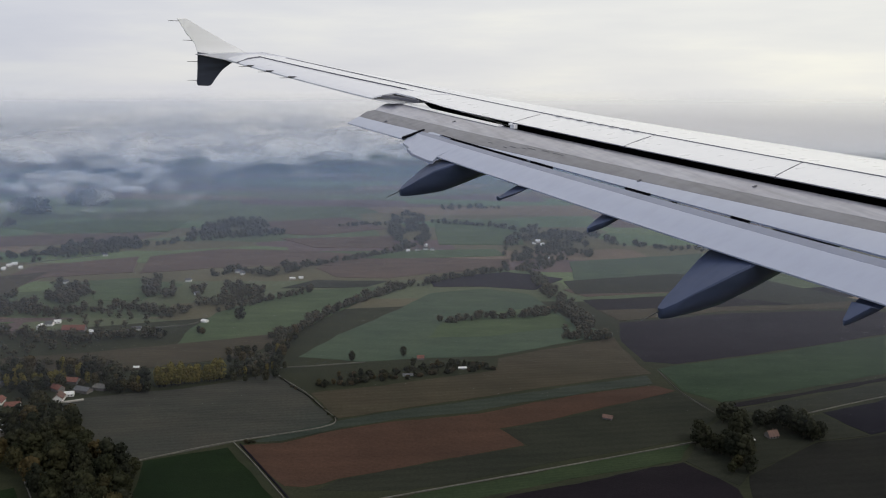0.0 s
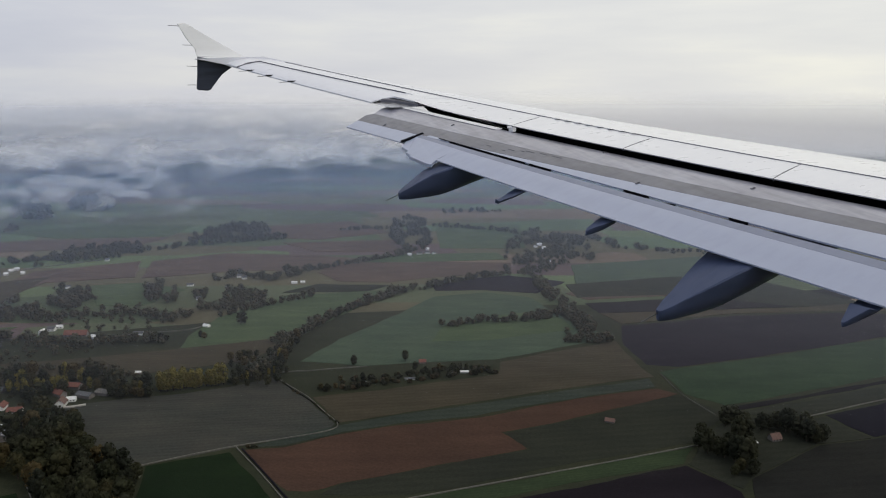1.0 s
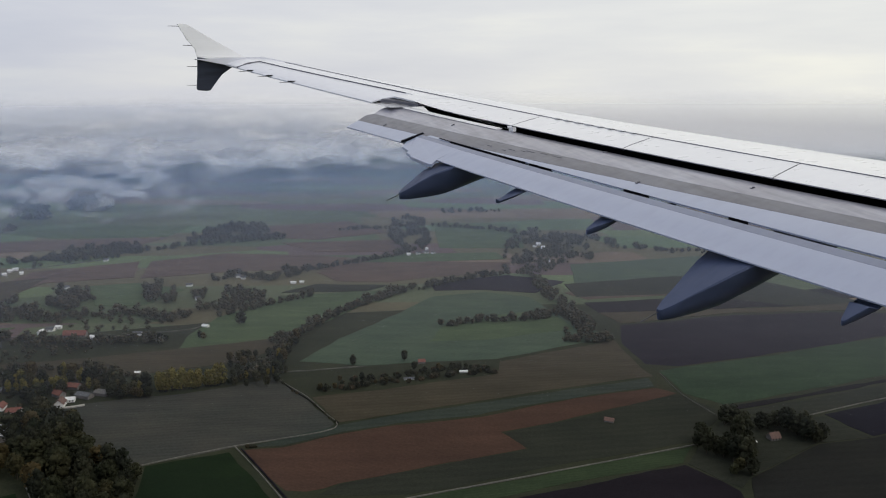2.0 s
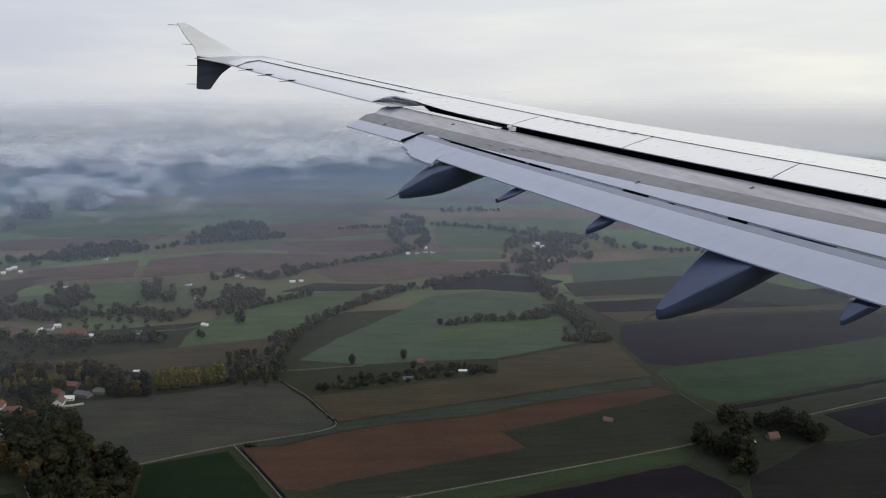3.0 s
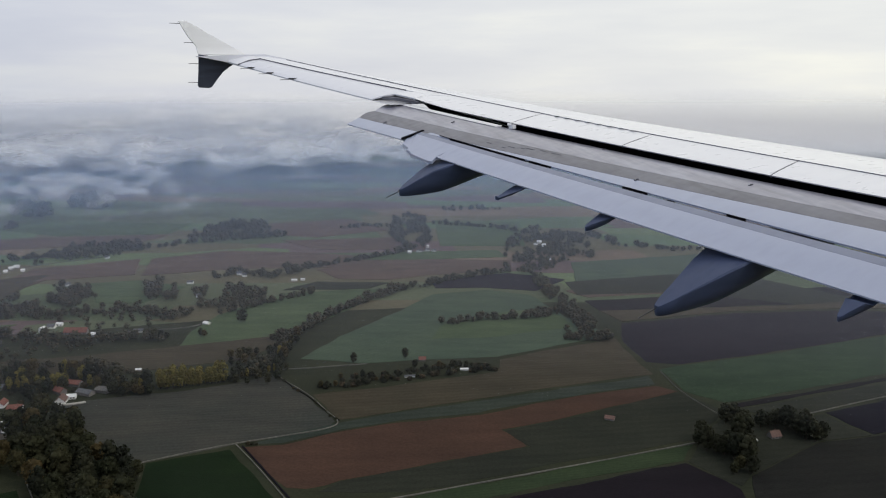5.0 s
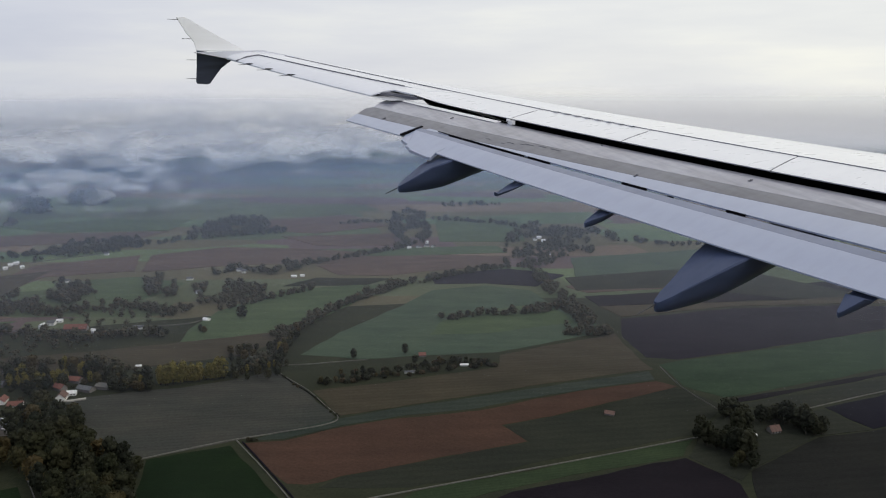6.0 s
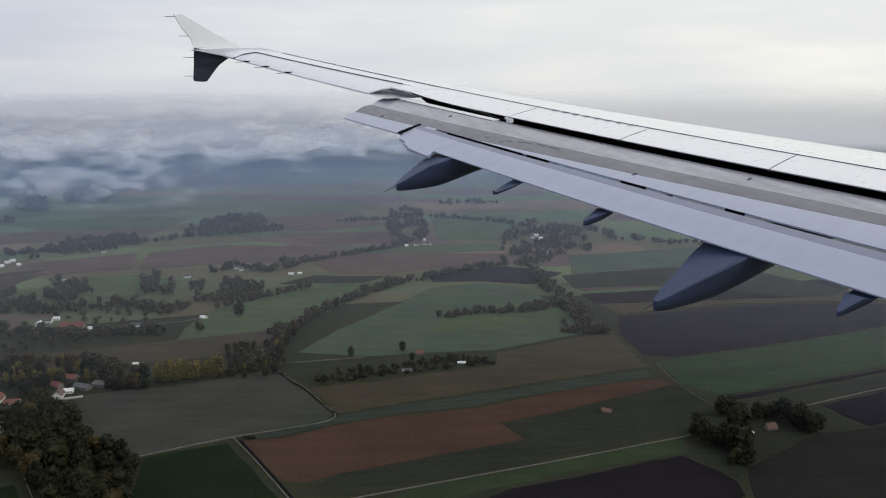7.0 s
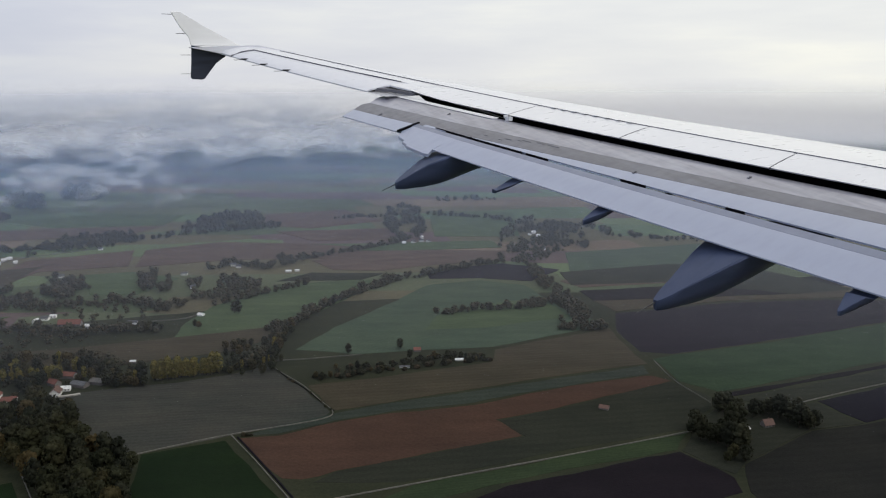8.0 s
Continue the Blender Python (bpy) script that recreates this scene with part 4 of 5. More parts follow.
building((208, 1624), 9.0, 5.2, 3.4, 2.2, 5, M_PLASTER, M_PALEROOF, "white house of a distant hamlet", "farmhouse", 3, False)
building((213, 1587), 7.0, 5.2, 3.4, 2.2, 9, M_PLASTER, M_PALEROOF, "white house of a distant hamlet", "farmhouse", 3, False)
building((231, 1587), 7.0, 5.2, 3.4, 2.2, 34, M_PLASTER, M_SLATE, "white house of a distant hamlet", "farmhouse", 3, False)
building((246, 1575), 7.0, 5.2, 3.4, 2.2, 6, M_PLASTER, M_SLATE, "white house of a distant hamlet", "farmhouse", 3, False)
building((207, 1459), 8.0, 5.2, 3.4, 2.2, 66, M_PLASTER, M_SLATE, "white house of a distant hamlet", "farmhouse", 3, False)
building((-792, 1354), 6.7, 4.6, 3.0, 2.0, 40, M_PLASTER, M_PALEROOF, "white house of a distant farm", "farmhouse", 3, False)
building((-797, 1381), 7.6, 4.6, 3.0, 2.0, 30, M_PLASTER, M_PALEROOF, "white house of a distant farm", "farmhouse", 3, False)
building((-794, 1395), 8.4, 4.6, 3.0, 2.0, 20, M_PLASTER, M_PALEROOF, "white house of a distant farm", "farmhouse", 3, False)
building((-766, 1363), 5.9, 4.6, 3.0, 2.0, 39, M_PLASTER, M_PALEROOF, "white house of a distant farm", "farmhouse", 3, False)
building((-811, 1354), 6.7, 4.6, 3.0, 2.0, 18, M_PLASTER, M_PALEROOF, "white house of a distant farm", "farmhouse", 3, False)
building((-469, 1683), 6.2, 6.0, 3.4, 2.2, 12, M_PLASTER, M_SLATE, "small white house among trees", "farmhouse", 2, False)
building((-364, 1336), 8.1, 6.0, 3.4, 2.2, 24, M_PLASTER, M_SLATE, "small white house among trees", "farmhouse", 2, False)
building((-352, 1323), 7.4, 6.0, 3.4, 2.2, 23, M_PLASTER, M_SLATE, "small white house among trees", "farmhouse", 2, False)
building((-660, 1475), 7.4, 6.0, 3.4, 2.2, 10, M_PLASTER, M_SLATE, "small white house among trees", "farmhouse", 2, False)
building((-633, 1258), 8.1, 6.0, 3.4, 2.2, 31, M_PLASTER, M_SLATE, "small white house among trees", "farmhouse", 2, False)
building((-389, 1182), 6.2, 6.0, 3.4, 2.2, 32, M_PLASTER, M_SLATE, "small white house among trees", "farmhouse", 2, False)
building((-25, 886), 8, 6, 2.6, 2.4, 5, M_GREYWALL, M_TILE, "small barn with an orange-red roof", "barn", 0, False)
building((166, 714), 9, 6, 2.2, 2.0, -25, M_GREYWALL, M_BROWNTILE, "small weathered field hut with a brown roof", "hut", 0, False)
building((290, 663), 4, 3.4, 1.8, 1.4, 60, M_PLASTER, M_PALEROOF, "white outbuilding among dark trees", "farmhouse", 2, False)
building((312, 673), 10, 8, 3.0, 4.0, 15, M_GREYWALL, M_BROWNTILE, "farmhouse with a brown roof among trees", "farmhouse", 3, True)
building((-38, 831), 12, 3, 1.8, 0.8, 6, M_PLASTER, M_SLATE, "low shed in the thicket", "shed", 0, False)
building((25, 853), 9, 3, 1.8, 0.8, 4, M_PLASTER, M_PALEROOF, "low pale shed in the thicket", "shed", 0, False)
building((-548, 742), 42, 15, 5.5, 4.0, 8, M_GREYWALL, M_SLATE, "long grey barn behind the trees", "barn", 0, False)
building((-556, 728), 10, 7, 3.5, 2.0, 10, M_PLASTER, M_PALEROOF, "white outbuilding beside the barn", "farmhouse", 2, False)
building((-522, 728), 12, 7, 3.5, 2.0, 25, M_PLASTER, M_PALEROOF, "white outbuilding beside the barn", "farmhouse", 2, False)
building((-533, 671), 13, 8, 4.0, 3.0, 15, M_PLASTER, M_SLATE, "white house at the farm edge", "farmhouse", 2, False)
building((-556, 689), 9, 6, 3.0, 2.0, 5, M_PLASTER, M_PALEROOF, "small white shed beside the lane", "shed", 0, False)
building((-431, 1272), 10, 7, 3.0, 2.0, 5, M_PLASTER, M_SLATE, "small white shed beside the lane", "shed", 0, False)
building((-439, 739), 14, 8, 3.2, 3.2, 10, M_PLASTER, M_TILE, "farmhouse with a red tiled roof", "farmhouse", 3, True)
building((-459, 750), 13, 8, 3.4, 3.2, 100, M_PLASTER, M_TILE, "farm building with a red tiled roof", "barn", 0, False)
building((-437, 678), 26, 14, 5.0, 3.5, 120, M_GREYWALL, M_SLATE, "dark grey barn in the wood", "barn", 0, False)
building((-424, 684), 32, 17, 4.0, 3.0, 120, M_GREYWALL, M_SLATE, "grey barn with rows of pale roof sheets", "barn", 0, False, 6)
building((-494, 794), 24, 10, 4.0, 2.0, 8, M_GREYWALL, M_SLATE, "grey shed among trees", "shed", 0, False)


# ---------------------------------------------------------------- trees
def crown_mesh(name, mat, width, low, high, lumps, leaves, rng, lean=1.0):
    """Lumps of foliage on an uneven envelope, with small leaf clumps standing off them."""
    verts, faces = [], []
    mid, half = (low + high) / 2, (high - low) / 2
    for _ in range(lumps):
        a, u, r = rng.uniform(0, math.tau), rng.uniform(-0.85, 0.9), rng.uniform(0.25, 0.72)
        w = width / 2 * math.sqrt(max(0.05, 1 - u * u * lean))
        c = Vector((math.cos(a) * w * r, math.sin(a) * w * r, mid + u * half * 0.85))
        size = width * rng.uniform(0.14, 0.24)
        bm = bmesh.new()
        bmesh.ops.create_icosphere(bm, subdivisions=1, radius=size)
        base = len(verts)
        for v in bm.verts:
            p = v.co * (1 + rng.uniform(-0.28, 0.28))
            p.z *= 0.85
            verts.append(c + p)
        faces += [tuple(base + v.index for v in f.verts) for f in bm.faces]
        bm.free()
    for _ in range(leaves):
        a, u = rng.uniform(0, math.tau), rng.uniform(-0.95, 1.0)
        w = width / 2 * math.sqrt(max(0.04, 1 - u * u * lean)) * rng.uniform(0.72, 1.08)
        c = Vector((math.cos(a) * w, math.sin(a) * w, mid + u * half))
        q = Euler((rng.uniform(0, 3.1), rng.uniform(0, 3.1), rng.uniform(0, 3.1))).to_matrix()
        s = width * rng.uniform(0.04, 0.085)
        base = len(verts)
        for x, y in ((-1, -0.6), (0.9, -0.8), (1, 0.7), (-0.8, 0.9)):
            verts.append(c + q @ Vector((x * s, y * s, 0.25 * s * x * y)))
        faces.append((base, base + 1, base + 2, base + 3))
    me = bpy.data.meshes.new(name)
    me.from_pydata([tuple(v) for v in verts], [], faces)
    me.materials.append(mat)
    me.shade_smooth()
    return me


def trunk_mesh(h, r, rng):
    bm = bmesh.new()
    tube(bm, (0, 0, -0.3), (0.1, 0, h * 0.5), r, r * 0.7, 7)
    tube(bm, (0.1, 0, h * 0.48), (0, 0.1, h), r * 0.7, r * 0.3, 6)
    for k in range(4):
        a = k * 1.6 + rng.uniform(-0.4, 0.4)
        tube(bm, (0.1, 0, h * (0.42 + 0.1 * k)), (math.cos(a) * h * 0.28, math.sin(a) * h * 0.28, h * (0.65 + 0.1 * k)), r * 0.35, r * 0.12, 5)
    return finish("trunk", bm, M_BARK)


RNG = random.Random(5)
KINDS = {}
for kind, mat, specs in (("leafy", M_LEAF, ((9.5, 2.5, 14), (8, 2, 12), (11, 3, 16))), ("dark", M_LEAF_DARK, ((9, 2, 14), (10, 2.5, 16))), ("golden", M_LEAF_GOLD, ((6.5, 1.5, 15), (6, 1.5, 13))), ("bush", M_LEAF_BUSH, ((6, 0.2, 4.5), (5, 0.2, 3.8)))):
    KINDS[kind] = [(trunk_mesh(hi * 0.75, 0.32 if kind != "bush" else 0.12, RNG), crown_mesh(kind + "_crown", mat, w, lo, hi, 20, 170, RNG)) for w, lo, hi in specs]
LABELS = {"leafy": "broadleaf tree in olive autumn leaf", "dark": "dark green broadleaf tree in full leaf", "golden": "slender tree with golden autumn leaves", "bush": "low olive green hedge bush"}


def tree(pos, kind, scale, rng, group):
    trunk, crown = rng.choice(KINDS[kind])
    ob = tagged(new("bush" if kind == "bush" else "tree"), LABELS[kind], "bush" if kind == "bush" else "tree", group)
    for name, me in (("trunk", trunk), ("crown", crown)):
        p = new(name, me)
        p.parent = ob
    s = scale * rng.uniform(0.8, 1.2)
    ob.matrix_world = pose(*pos, 0, 0, 0, rng.uniform(0, 360)) @ Matrix.Diagonal((s * rng.uniform(0.9, 1.1), s, s * rng.uniform(0.85, 1.2), 1))


def inside(p, poly):
    hit = False
    for (x0, y0), (x1, y1) in zip(poly, poly[1:] + poly[:1]):
        if (y0 > p[1]) != (y1 > p[1]) and p[0] < (x1 - x0) * (p[1] - y0) / (y1 - y0) + x0:
            hit = not hit
    return hit


def scatter(poly, gap, rng):
    xs, ys = [p[0] for p in poly], [p[1] for p in poly]
    out = []
    for _ in range(6000):
        p = (rng.uniform(min(xs), max(xs)), rng.uniform(min(ys), max(ys)))
        if inside(p, poly) and all((p[0] - q[0]) ** 2 + (p[1] - q[1]) ** 2 > gap * gap for q in out):
            out.append(p)
    return out


def along(pts, gap, wide, rng):
    out = []
    for a, b in zip(pts, pts[1:]):
        a, b = Vector(a), Vector(b)
        n = max(1, int((b - a).length / gap))
        for i in range(n):
            p = a.lerp(b, (i + rng.uniform(0, 0.8)) / n)
            out.append((p.x + rng.uniform(-wide, wide), p.y + rng.uniform(-wide, wide)))
    return out


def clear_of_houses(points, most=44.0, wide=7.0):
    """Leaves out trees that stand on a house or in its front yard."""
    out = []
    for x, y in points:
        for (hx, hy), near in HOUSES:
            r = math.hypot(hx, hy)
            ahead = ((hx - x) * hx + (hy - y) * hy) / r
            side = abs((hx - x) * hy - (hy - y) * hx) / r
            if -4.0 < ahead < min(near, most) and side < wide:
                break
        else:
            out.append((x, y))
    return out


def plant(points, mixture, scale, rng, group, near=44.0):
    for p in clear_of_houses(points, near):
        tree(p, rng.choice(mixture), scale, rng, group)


RNG = random.Random(11)
plant(along([(-182, 658), (-174, 659), (-167, 660)], 4, 1, RNG), ["bush"], 0.7, RNG, "bushes along the track")
plant(scatter([(-513, 724), (-467, 702), (-426, 653), (-411, 680), (-414, 730), (-372, 717), (-320, 645), (-294, 627), (-252, 592), (-242, 533), (-220, 470), (-247, 470), (-300, 530), (-346, 593), (-388, 590), (-422, 565), (-457, 637)], 12.5, RNG), ["leafy", "leafy", "dark", "leafy", "dark"], 1.5, RNG, "trees of the farm wood")
plant(along([(-314, 794), (-285, 804), (-245, 819)], 2.6, 4.0, RNG), ["golden"], 1.45, RNG, "row of golden trees")
plant(along([(-251, 817), (-222, 831), (-196, 846), (-196, 892), (-194, 952)], 6, 7, RNG), ["leafy", "dark", "leafy", "golden"], 0.85, RNG, "trees beside the golden row")
plant(along([(-142, 797), (-103, 807), (-54, 823), (-16, 835), (24, 849), (58, 853), (31, 868), (-16, 853), (-55, 838), (-117, 817)], 4.6, 6, RNG), ["bush"], 1.1, RNG, "bushes of the thicket")
plant(along([(-142, 797), (-103, 807), (-54, 823), (-16, 835), (24, 849), (58, 853), (31, 868), (-16, 853), (-55, 838), (-117, 817)], 9, 6, RNG), ["leafy", "dark"], 0.5, RNG, "young trees of the thicket")
plant(along([(-181, 821), (-160, 791), (-142, 772), (-127, 745), (-109, 717), (-105, 711)], 16, 1.5, RNG), ["bush"], 0.6, RNG, "bushes along the track")
plant([(235, 656), (239, 644), (246, 641), (252, 637), (241, 667), (260, 648), (272, 650), (268, 634), (265, 618), (264, 603), (273, 662), (284, 669), (258, 630), (276, 640)], ["dark"], 1.3, RNG, "dark trees beside the small farm", 3.0)
plant([(277, 703), (287, 709), (294, 698), (307, 692), (325, 700), (336, 696), (337, 681), (340, 668), (348, 665), (355, 668), (343, 681), (330, 690), (316, 696), (346, 676)], ["dark"], 1.3, RNG, "dark trees round the farm", 3.0)
plant(scatter([(-357, 776), (-362, 800), (-332, 806), (-314, 778)], 7.5, RNG), ["leafy", "dark", "bush"], 0.95, RNG, "trees behind the mown field")
plant(scatter([(-262, 892), (-242, 914), (-196, 900), (-177, 836), (-196, 806), (-230, 806)], 13, RNG), ["leafy", "leafy", "dark"], 0.82, RNG, "trees beside the golden row")
plant(along([(-428, 831), (-407, 838), (-380, 846), (-354, 853)], 5, 2, RNG), ["bush"], 0.9, RNG, "bushes along the track")
plant([(-461, 800), (-455, 794), (-477, 800), (-358, 784), (-345, 776)], ["dark"], 1.15, RNG, "tall trees at the farm")
plant([(-419, 804), (-429, 797), (-413, 800), (-470, 812)], ["golden"], 1.2, RNG, "golden trees at the farm")
plant([(-287, 1044), (-282, 1046), (-325, 985), (-318, 980), (-382, 966), (-374, 973), (-395, 975), (-388, 970)], ["leafy", "dark"], 0.95, RNG, "single trees in the fields")
plant([(-107, 876), (-46, 892), (-33, 858), (-294, 1087), (-384, 980), (-374, 973), (-366, 973), (-153, 1087), (-193, 968), (248, 602), (255, 608)], ["dark", "leafy"], 0.8, RNG, "single trees in the fields")
plant([(528, 807), (523, 806), (416, 643), (644, 1017), (653, 1021), (303, 645)], ["dark"], 1.0, RNG, "single trees in the fields")
plant(along([(-451, 754), (-434, 766), (-419, 766), (-452, 800), (-442, 831), (-418, 835), (-378, 817), (-354, 797), (-326, 800), (-486, 784), (-480, 853), (-471, 800), (-425, 784)], 7, 9, RNG), ["leafy", "dark", "bush", "golden", "leafy"], 1.1, RNG, "trees of the farm gardens")


# ---------------------------------------------------------------- woods further off
def woods(name, spots, label, rng, size=1.2):
    """Many far trees joined in one mesh: each a crown of lumps and clumps over a stub of trunk."""
    shapes = []
    for w, lo, hi in ((9, 1, 12), (11, 1.2, 14), (8, 0.8, 10), (7, 0.5, 7)):
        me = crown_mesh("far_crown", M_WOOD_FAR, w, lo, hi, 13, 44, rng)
        n = len(me.vertices)
        co = np.zeros(n * 3)
        me.vertices.foreach_get("co", co)
        shapes.append((co.reshape(-1, 3), [tuple(p.vertices) for p in me.polygons]))
        bpy.data.meshes.remove(me)
    vs, fs, base = [], [], 0
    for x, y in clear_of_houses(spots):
        co, polys = rng.choice(shapes)
        s, a = size * rng.uniform(0.65, 1.3), rng.uniform(0, math.tau)
        c, d = math.cos(a) * s, math.sin(a) * s
        vs.append(np.column_stack((co[:, 0] * c - co[:, 1] * d + x, co[:, 0] * d + co[:, 1] * c + y, co[:, 2] * s * 0.82)))
        fs += [tuple(base + i for i in f) for f in polys]
        base += len(co)
    me = bpy.data.meshes.new(name)
    me.from_pydata(np.concatenate(vs).tolist(), [], fs)
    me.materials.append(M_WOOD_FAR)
    me.shade_smooth()
    tagged(new(name, me), label, "trees", kind="stuff")


RNG = random.Random(23)
far = []


def ragged(points):
    """Thins a wood into uneven clumps."""
    return [p for p in points if noise.noise(Vector((p[0] / 42, p[1] / 42, 3.3))) > -0.13]


far += along([(-204, 948), (-188, 1005), (-173, 1053), (-148, 1111), (-118, 1155), (-77, 1210), (-60, 1232)], 3.5, 4, RNG)
far += along([(-78, 1217), (-51, 1239), (-18, 1262), (46, 1315), (118, 1345)], 3.9, 8, RNG)
far += along([(-227, 968), (-210, 980), (-204, 913), (-210, 863), (-224, 838)], 3.9, 7, RNG)
for clump in ([(-508, 1274), (-489, 1300), (-444, 1182), (-463, 1165)], [(-455, 1217), (-443, 1240), (-419, 1165), (-432, 1158)], [(-406, 1217), (-349, 1250), (-291, 1217), (-276, 1140), (-326, 1120), (-370, 1117)]):
    far += ragged(scatter(clump, 8.5, RNG))
far += along([(-323, 1087), (-300, 1111), (-266, 1148), (-229, 1182), (-206, 1210)], 5.0, 4, RNG)
far += ragged(scatter([(-652, 1087), (-687, 1182), (-651, 1217), (-591, 1132), (-599, 1081)], 8.0, RNG))
far += ragged(scatter([(-625, 1148), (-657, 1247), (-613, 1274), (-552, 1182), (-561, 1123)], 8.0, RNG))
far += along([(-568, 1069), (-519, 1087), (-449, 1102), (-392, 1058), (-373, 1099)], 4.4, 8, RNG)
far += along([(-591, 980), (-546, 980), (-509, 966), (-465, 952), (-407, 971), (-367, 966)], 4.9, 8, RNG)
far += along([(-845, 1429), (-802, 1469), (-742, 1507), (-674, 1534), (-616, 1563)], 4.4, 14, RNG)
far += along([(-625, 1557), (-551, 1618), (-456, 1669), (-361, 1696)], 5.4, 8, RNG)
far += ragged(scatter([(-573, 1683), (-538, 1878), (-458, 1895), (-367, 1724), (-443, 1669)], 8.6, RNG))
far += ragged(scatter([(-121, 1724), (-126, 2012), (-50, 1965), (-23, 1593), (-74, 1546)], 8.6, RNG))
far += along([(-234, 1798), (-170, 1837), (-114, 1813)], 5.4, 14, RNG)
far += along([(-296, 1381), (-235, 1390), (-178, 1439), (-117, 1490), (-63, 1546)], 5.4, 4, RNG)
far += along([(-399, 1302), (-360, 1345), (-302, 1311), (-277, 1336), (-248, 1372)], 4.9, 8, RNG)
far += ragged(scatter([(111, 1381), (144, 1656), (210, 1798), (324, 1690), (295, 1469), (222, 1429), (173, 1294)], 8.6, RNG))
far += along([(163, 1294), (174, 1199), (185, 1123), (197, 1044), (202, 985)], 3.5, 12, RNG)
far += along([(161, 971), (190, 966), (224, 966)], 3.5, 7, RNG)
far += along([(130, 1087), (181, 1099), (143, 1064), (61, 1053), (-3, 1031)], 4.9, 4, RNG)
far += along([(-6, 2081), (72, 2101), (150, 2101)], 6.8, 14, RNG)
far += along([(-19, 1861), (117, 1813), (178, 1753)], 5.9, 6, RNG)
far += along([(331, 1724), (378, 1593), (480, 1534), (600, 1546)], 6.3, 14, RNG)
far += along([(-519, 853), (-461, 868), (-387, 853), (-355, 838)], 5.9, 4, RNG)
far += ragged(scatter([(-669, 1061), (-696, 1145), (-646, 1188), (-563, 1139), (-562, 1054)], 8.0, RNG))
far += ragged(scatter([(-690, 868), (-712, 940), (-600, 936), (-551, 834), (-632, 839)], 8.0, RNG))
far += along([(-863, 1318), (-834, 1346)], 4.4, 12, RNG)
far += along([(-819, 1047), (-786, 1083), (-768, 1120)], 5.9, 6, RNG)
far += along([(-548, 558), (-512, 549), (-478, 520), (-455, 512), (-474, 475), (-510, 490), (-495, 434), (-470, 450)], 4.9, 14, RNG)
far += along([(-529, 582), (-477, 585), (-440, 599), (-443, 553), (-398, 572)], 5.4, 8, RNG)
far += along([(-635, 716), (-599, 718), (-562, 721), (-561, 645), (-587, 629)], 6.8, 10, RNG)
dim = ragged(scatter([(-1137, 2002), (-1209, 2122), (-1247, 2257), (-1248, 2331), (-1149, 2210), (-1023, 1983), (-1051, 1947)], 14, RNG))
dim += ragged(scatter([(-1116, 2257), (-1138, 2382), (-1049, 2382), (-956, 2210), (-944, 2101), (-1032, 2122)], 14, RNG))
dim += scatter([(-1035, 1783), (-1046, 1837), (-1014, 1813)], 10, RNG)
woods("dim_woods", dim, "dark woods under the low cloud", RNG, 1.7)
far += ragged(scatter([(-774, 1400), (-791, 1469), (-771, 1581), (-709, 1618), (-658, 1643), (-619, 1557), (-643, 1501), (-719, 1459)], 9.0, RNG))
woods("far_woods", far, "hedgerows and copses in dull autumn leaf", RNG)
near = []
near += scatter([(-568, 1087), (-529, 1111), (-457, 1148), (-421, 1081), (-401, 1000), (-445, 1018), (-470, 1012), (-540, 1040)], 19, RNG)
near += scatter([(-575, 952), (-550, 985), (-511, 975), (-458, 955), (-444, 930), (-506, 904), (-536, 882)], 15, RNG)
near += scatter([(160, 972), (226, 972), (228, 990), (165, 1000)], 11, RNG)
woods("hamlet_trees", near, "scattered trees and bushes round the hamlet in dull autumn leaf", RNG, 0.95)


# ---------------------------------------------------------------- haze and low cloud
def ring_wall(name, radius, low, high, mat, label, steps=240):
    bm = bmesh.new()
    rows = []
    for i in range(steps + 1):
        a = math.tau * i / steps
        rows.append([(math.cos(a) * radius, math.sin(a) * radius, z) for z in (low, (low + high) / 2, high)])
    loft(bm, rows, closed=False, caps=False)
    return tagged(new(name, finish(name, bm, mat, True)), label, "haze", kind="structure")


# distance haze imitated by tinted see-through rings centred under the camera, bluer outwards
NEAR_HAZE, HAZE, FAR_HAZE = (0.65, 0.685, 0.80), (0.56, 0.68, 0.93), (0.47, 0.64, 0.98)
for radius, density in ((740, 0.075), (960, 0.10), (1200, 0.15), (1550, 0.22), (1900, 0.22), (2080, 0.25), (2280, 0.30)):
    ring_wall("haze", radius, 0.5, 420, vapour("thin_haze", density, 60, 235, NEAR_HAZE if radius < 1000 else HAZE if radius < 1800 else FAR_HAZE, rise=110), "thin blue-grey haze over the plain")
CLOUD = (0.92, 0.93, 0.955)
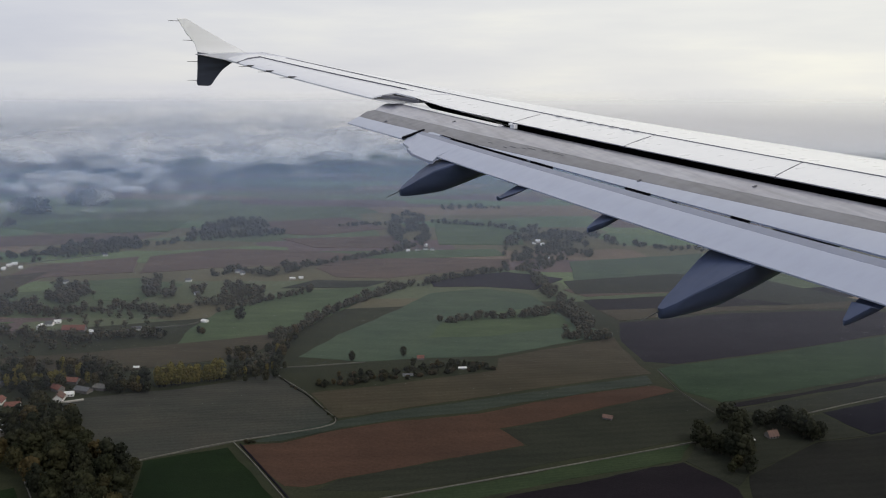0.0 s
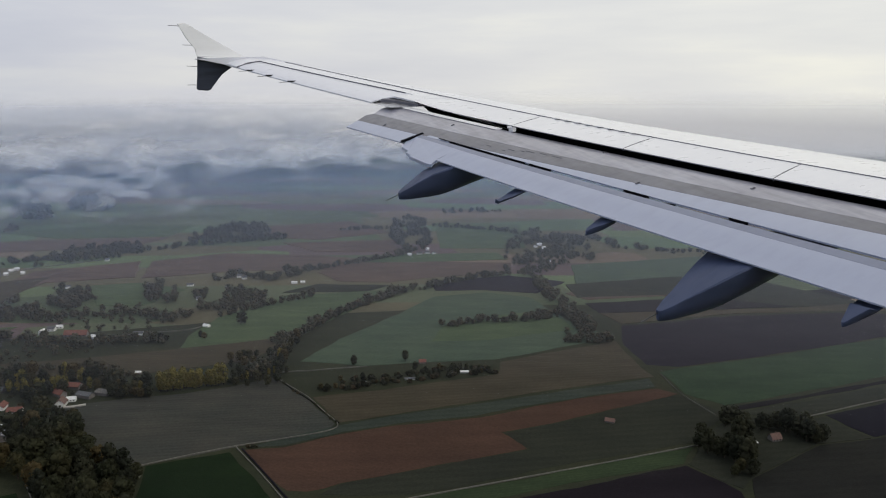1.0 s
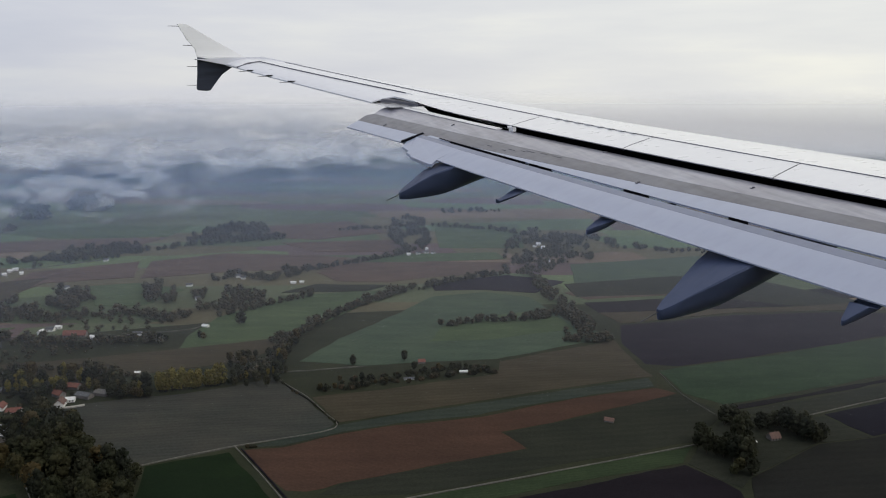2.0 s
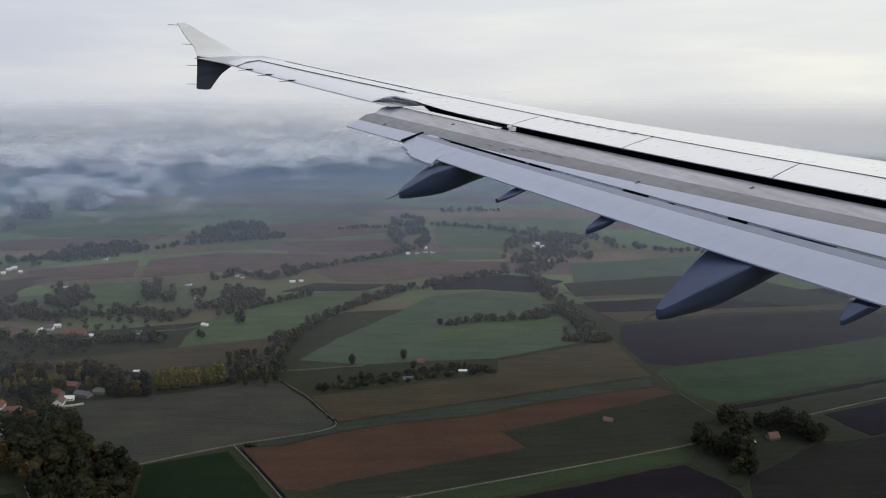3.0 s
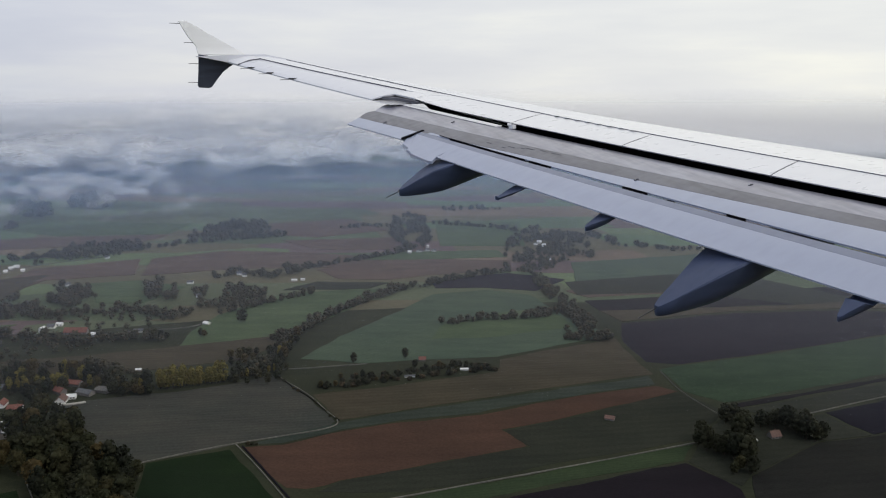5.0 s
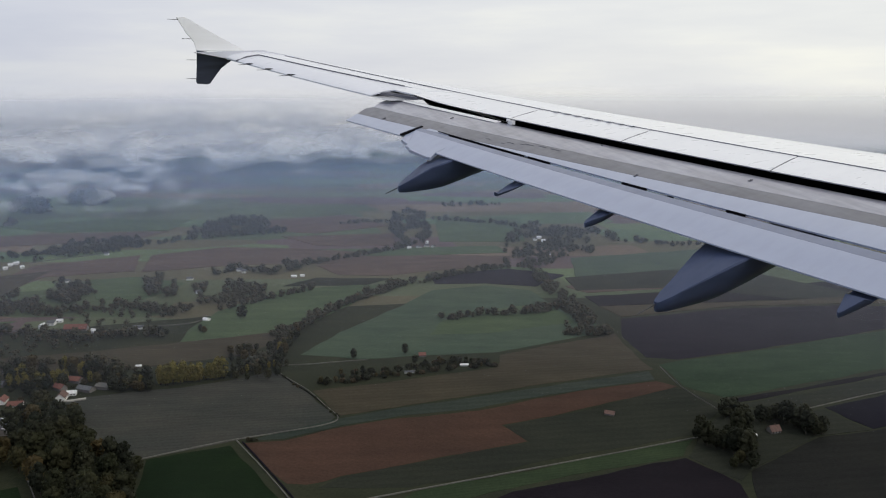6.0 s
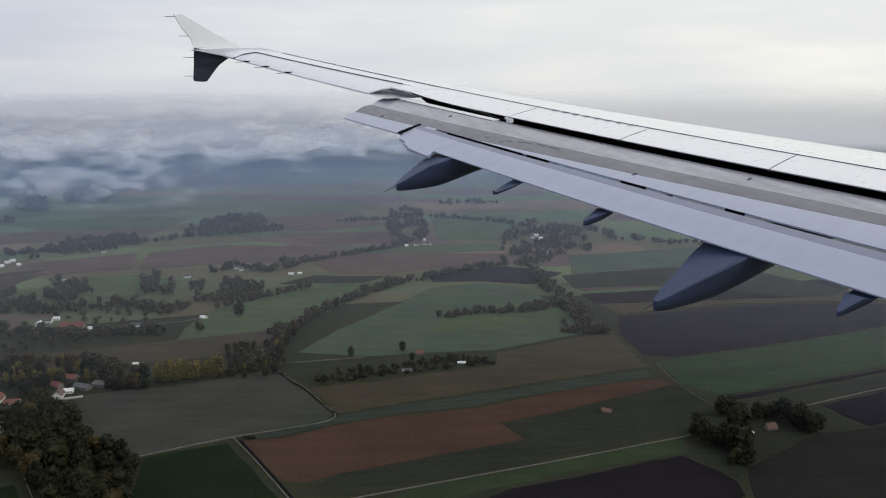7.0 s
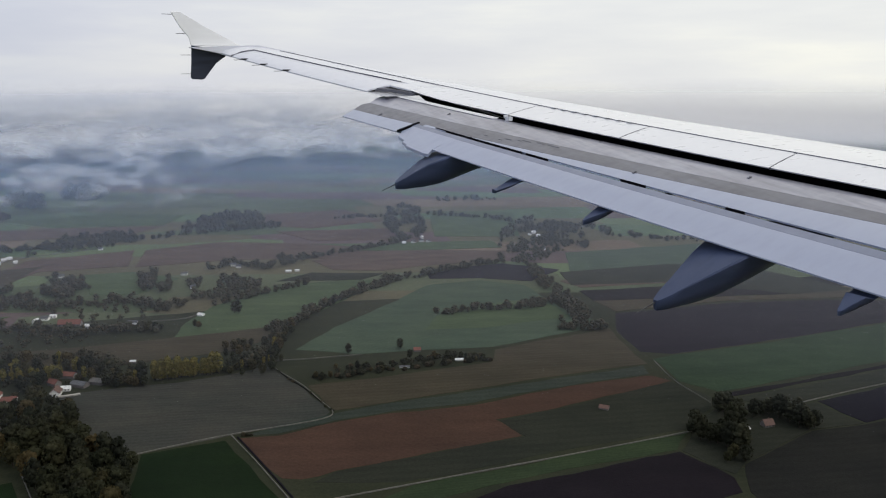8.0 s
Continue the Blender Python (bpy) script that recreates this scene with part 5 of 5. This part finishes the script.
def cloud_deck(name, mat, label, a0, a1, near, far, low, high, lump, amp, seed, cols=260, rows=40, bulge=0.7):
    """A billowing sheet of cloud that climbs from its near edge to its top."""
    verts, faces, uvs = [], [], []
    for j in range(rows + 1):
        v = j / rows
        for i in range(cols + 1):
            a = radians(a0 + (a1 - a0) * i / cols)
            r = near + (far - near) * v
            q = Vector((math.cos(a) * r / lump, math.sin(a) * r / lump, seed))
            n = 1.3 * abs(noise.noise(q)) + 0.8 * abs(noise.noise(q * 2.3)) + 0.28 * abs(noise.noise(q * 5.1)) + 0.08 * abs(noise.noise(q * 11.0)) - 0.45
            z = low + (high - low) * v ** bulge + amp * n * min(1.0, 0.25 + v * 2) * (1.0 - 0.75 * v)
            r -= amp * 0.5 * n
            verts.append((math.cos(a) * r, math.sin(a) * r, max(z, 1.0)))
            uvs.append((i / cols, v))
    w = cols + 1
    for j in range(rows):
        for i in range(cols):
            k = j * w + i
            faces.append((k, k + 1, k + 1 + w, k + w))
    me = bpy.data.meshes.new(name)
    me.from_pydata(verts, [], faces)
    layer = me.uv_layers.new(name="UVMap")
    for loop in me.loops:
        layer.data[loop.index].uv = uvs[loop.vertex_index]
    me.materials.append(mat)
    me.shade_smooth()
    return tagged(new(name, me), label, "cloud", kind="structure")


def haze_bank(start, reach, top, mat, label):
    """Dense haze that hides the far end of the plain and climbs outwards into the sky."""
    bm = bmesh.new()
    rows = []
    for i in range(241):
        a = math.tau * i / 240
        rows.append([(math.cos(a) * r, math.sin(a) * r, z) for r, z in [(start + reach * (k / 14) ** 0.7, top * (k / 14) ** 2.0 - 2) for k in range(15)]])
    loft(bm, rows, closed=False, caps=False)
    return tagged(new("far_haze", finish("far_haze", bm, mat, True)), label, "haze", kind="structure")


# horizon haze imitated by two tinted shells, the outer one paler
haze_bank(3500, 1350, 900, vapour("dense_far_haze", 0.98, 130, 345, (0.80, 0.787, 0.78), rise=60, through_light=0.2), "dense grey haze on the horizon")
haze_bank(4900, 1900, 900, vapour("pale_far_haze", 1.0, 340, 520, (0.95, 0.945, 0.94), rise=2, through_light=0.35), "pale haze behind the horizon")
# light and dark of the cloud put into colour: pale billows, greyer bank
CLOUD, SHADED_CLOUD = (0.74, 0.765, 0.81), (0.60, 0.632, 0.70)
BANK = cloud_vapour("cloud_bank_vapour", SHADED_CLOUD, 0.42, 380, 0.45, 0.09, 0.24, (0.16, 0.0), 0.35)
BILLOW = cloud_vapour("cloud_billow_vapour", CLOUD, 0.42, 260, 0.505, 0.08, 0.40, (0.12, 0.0), 0.4)
WISP = cloud_vapour("cloud_wisp_vapour", CLOUD, 0.30, 120, 0.515, 0.085, 0.42, (0.3, 0.0), 0.5)
FAR_BANK = cloud_vapour("far_cloud_vapour", (0.50, 0.555, 0.66), 0.34, 900, 0.40, 0.16, 0.22, (0.42, 0.0), 0.7)
# extra veil, tinted blue-grey to darken cloud and haze on one side
for k in range(2):
    cloud_deck("cloud_bank", FAR_BANK, "far cloud veil, tinted blue-grey to darken the haze", 88, 150, 3000 + 40 * k, 4350 + 40 * k, 20, 305 + 8 * k, 900, 30, 5.2 + 0.1 * k, 200, 30, 0.9)
for k in range(4):
    cloud_deck("cloud_bank", BANK, "bank of low grey-white cloud over the plain", 80, 150, 2800 + 36 * k, 4150 + 36 * k, 5, 200 + 6 * k, 400, 42 + 8 * k, 3.1 + 0.1 * k)
    cloud_deck("cloud_bank", BILLOW, "billows before the low cloud bank", 86, 150, 2400 + 24 * k, 3250 + 24 * k, 6, 165 + 6 * k, 240, 38 + 8 * k, 7.7 + 0.1 * k)
    cloud_deck("cloud_wisp", WISP, "ragged wisp of low cloud", 104, 150, 1780 + 16 * k, 2450 + 16 * k, 4, 112 + 6 * k, 120, 34 + 9 * k, 2.3 + 0.15 * k, 200)
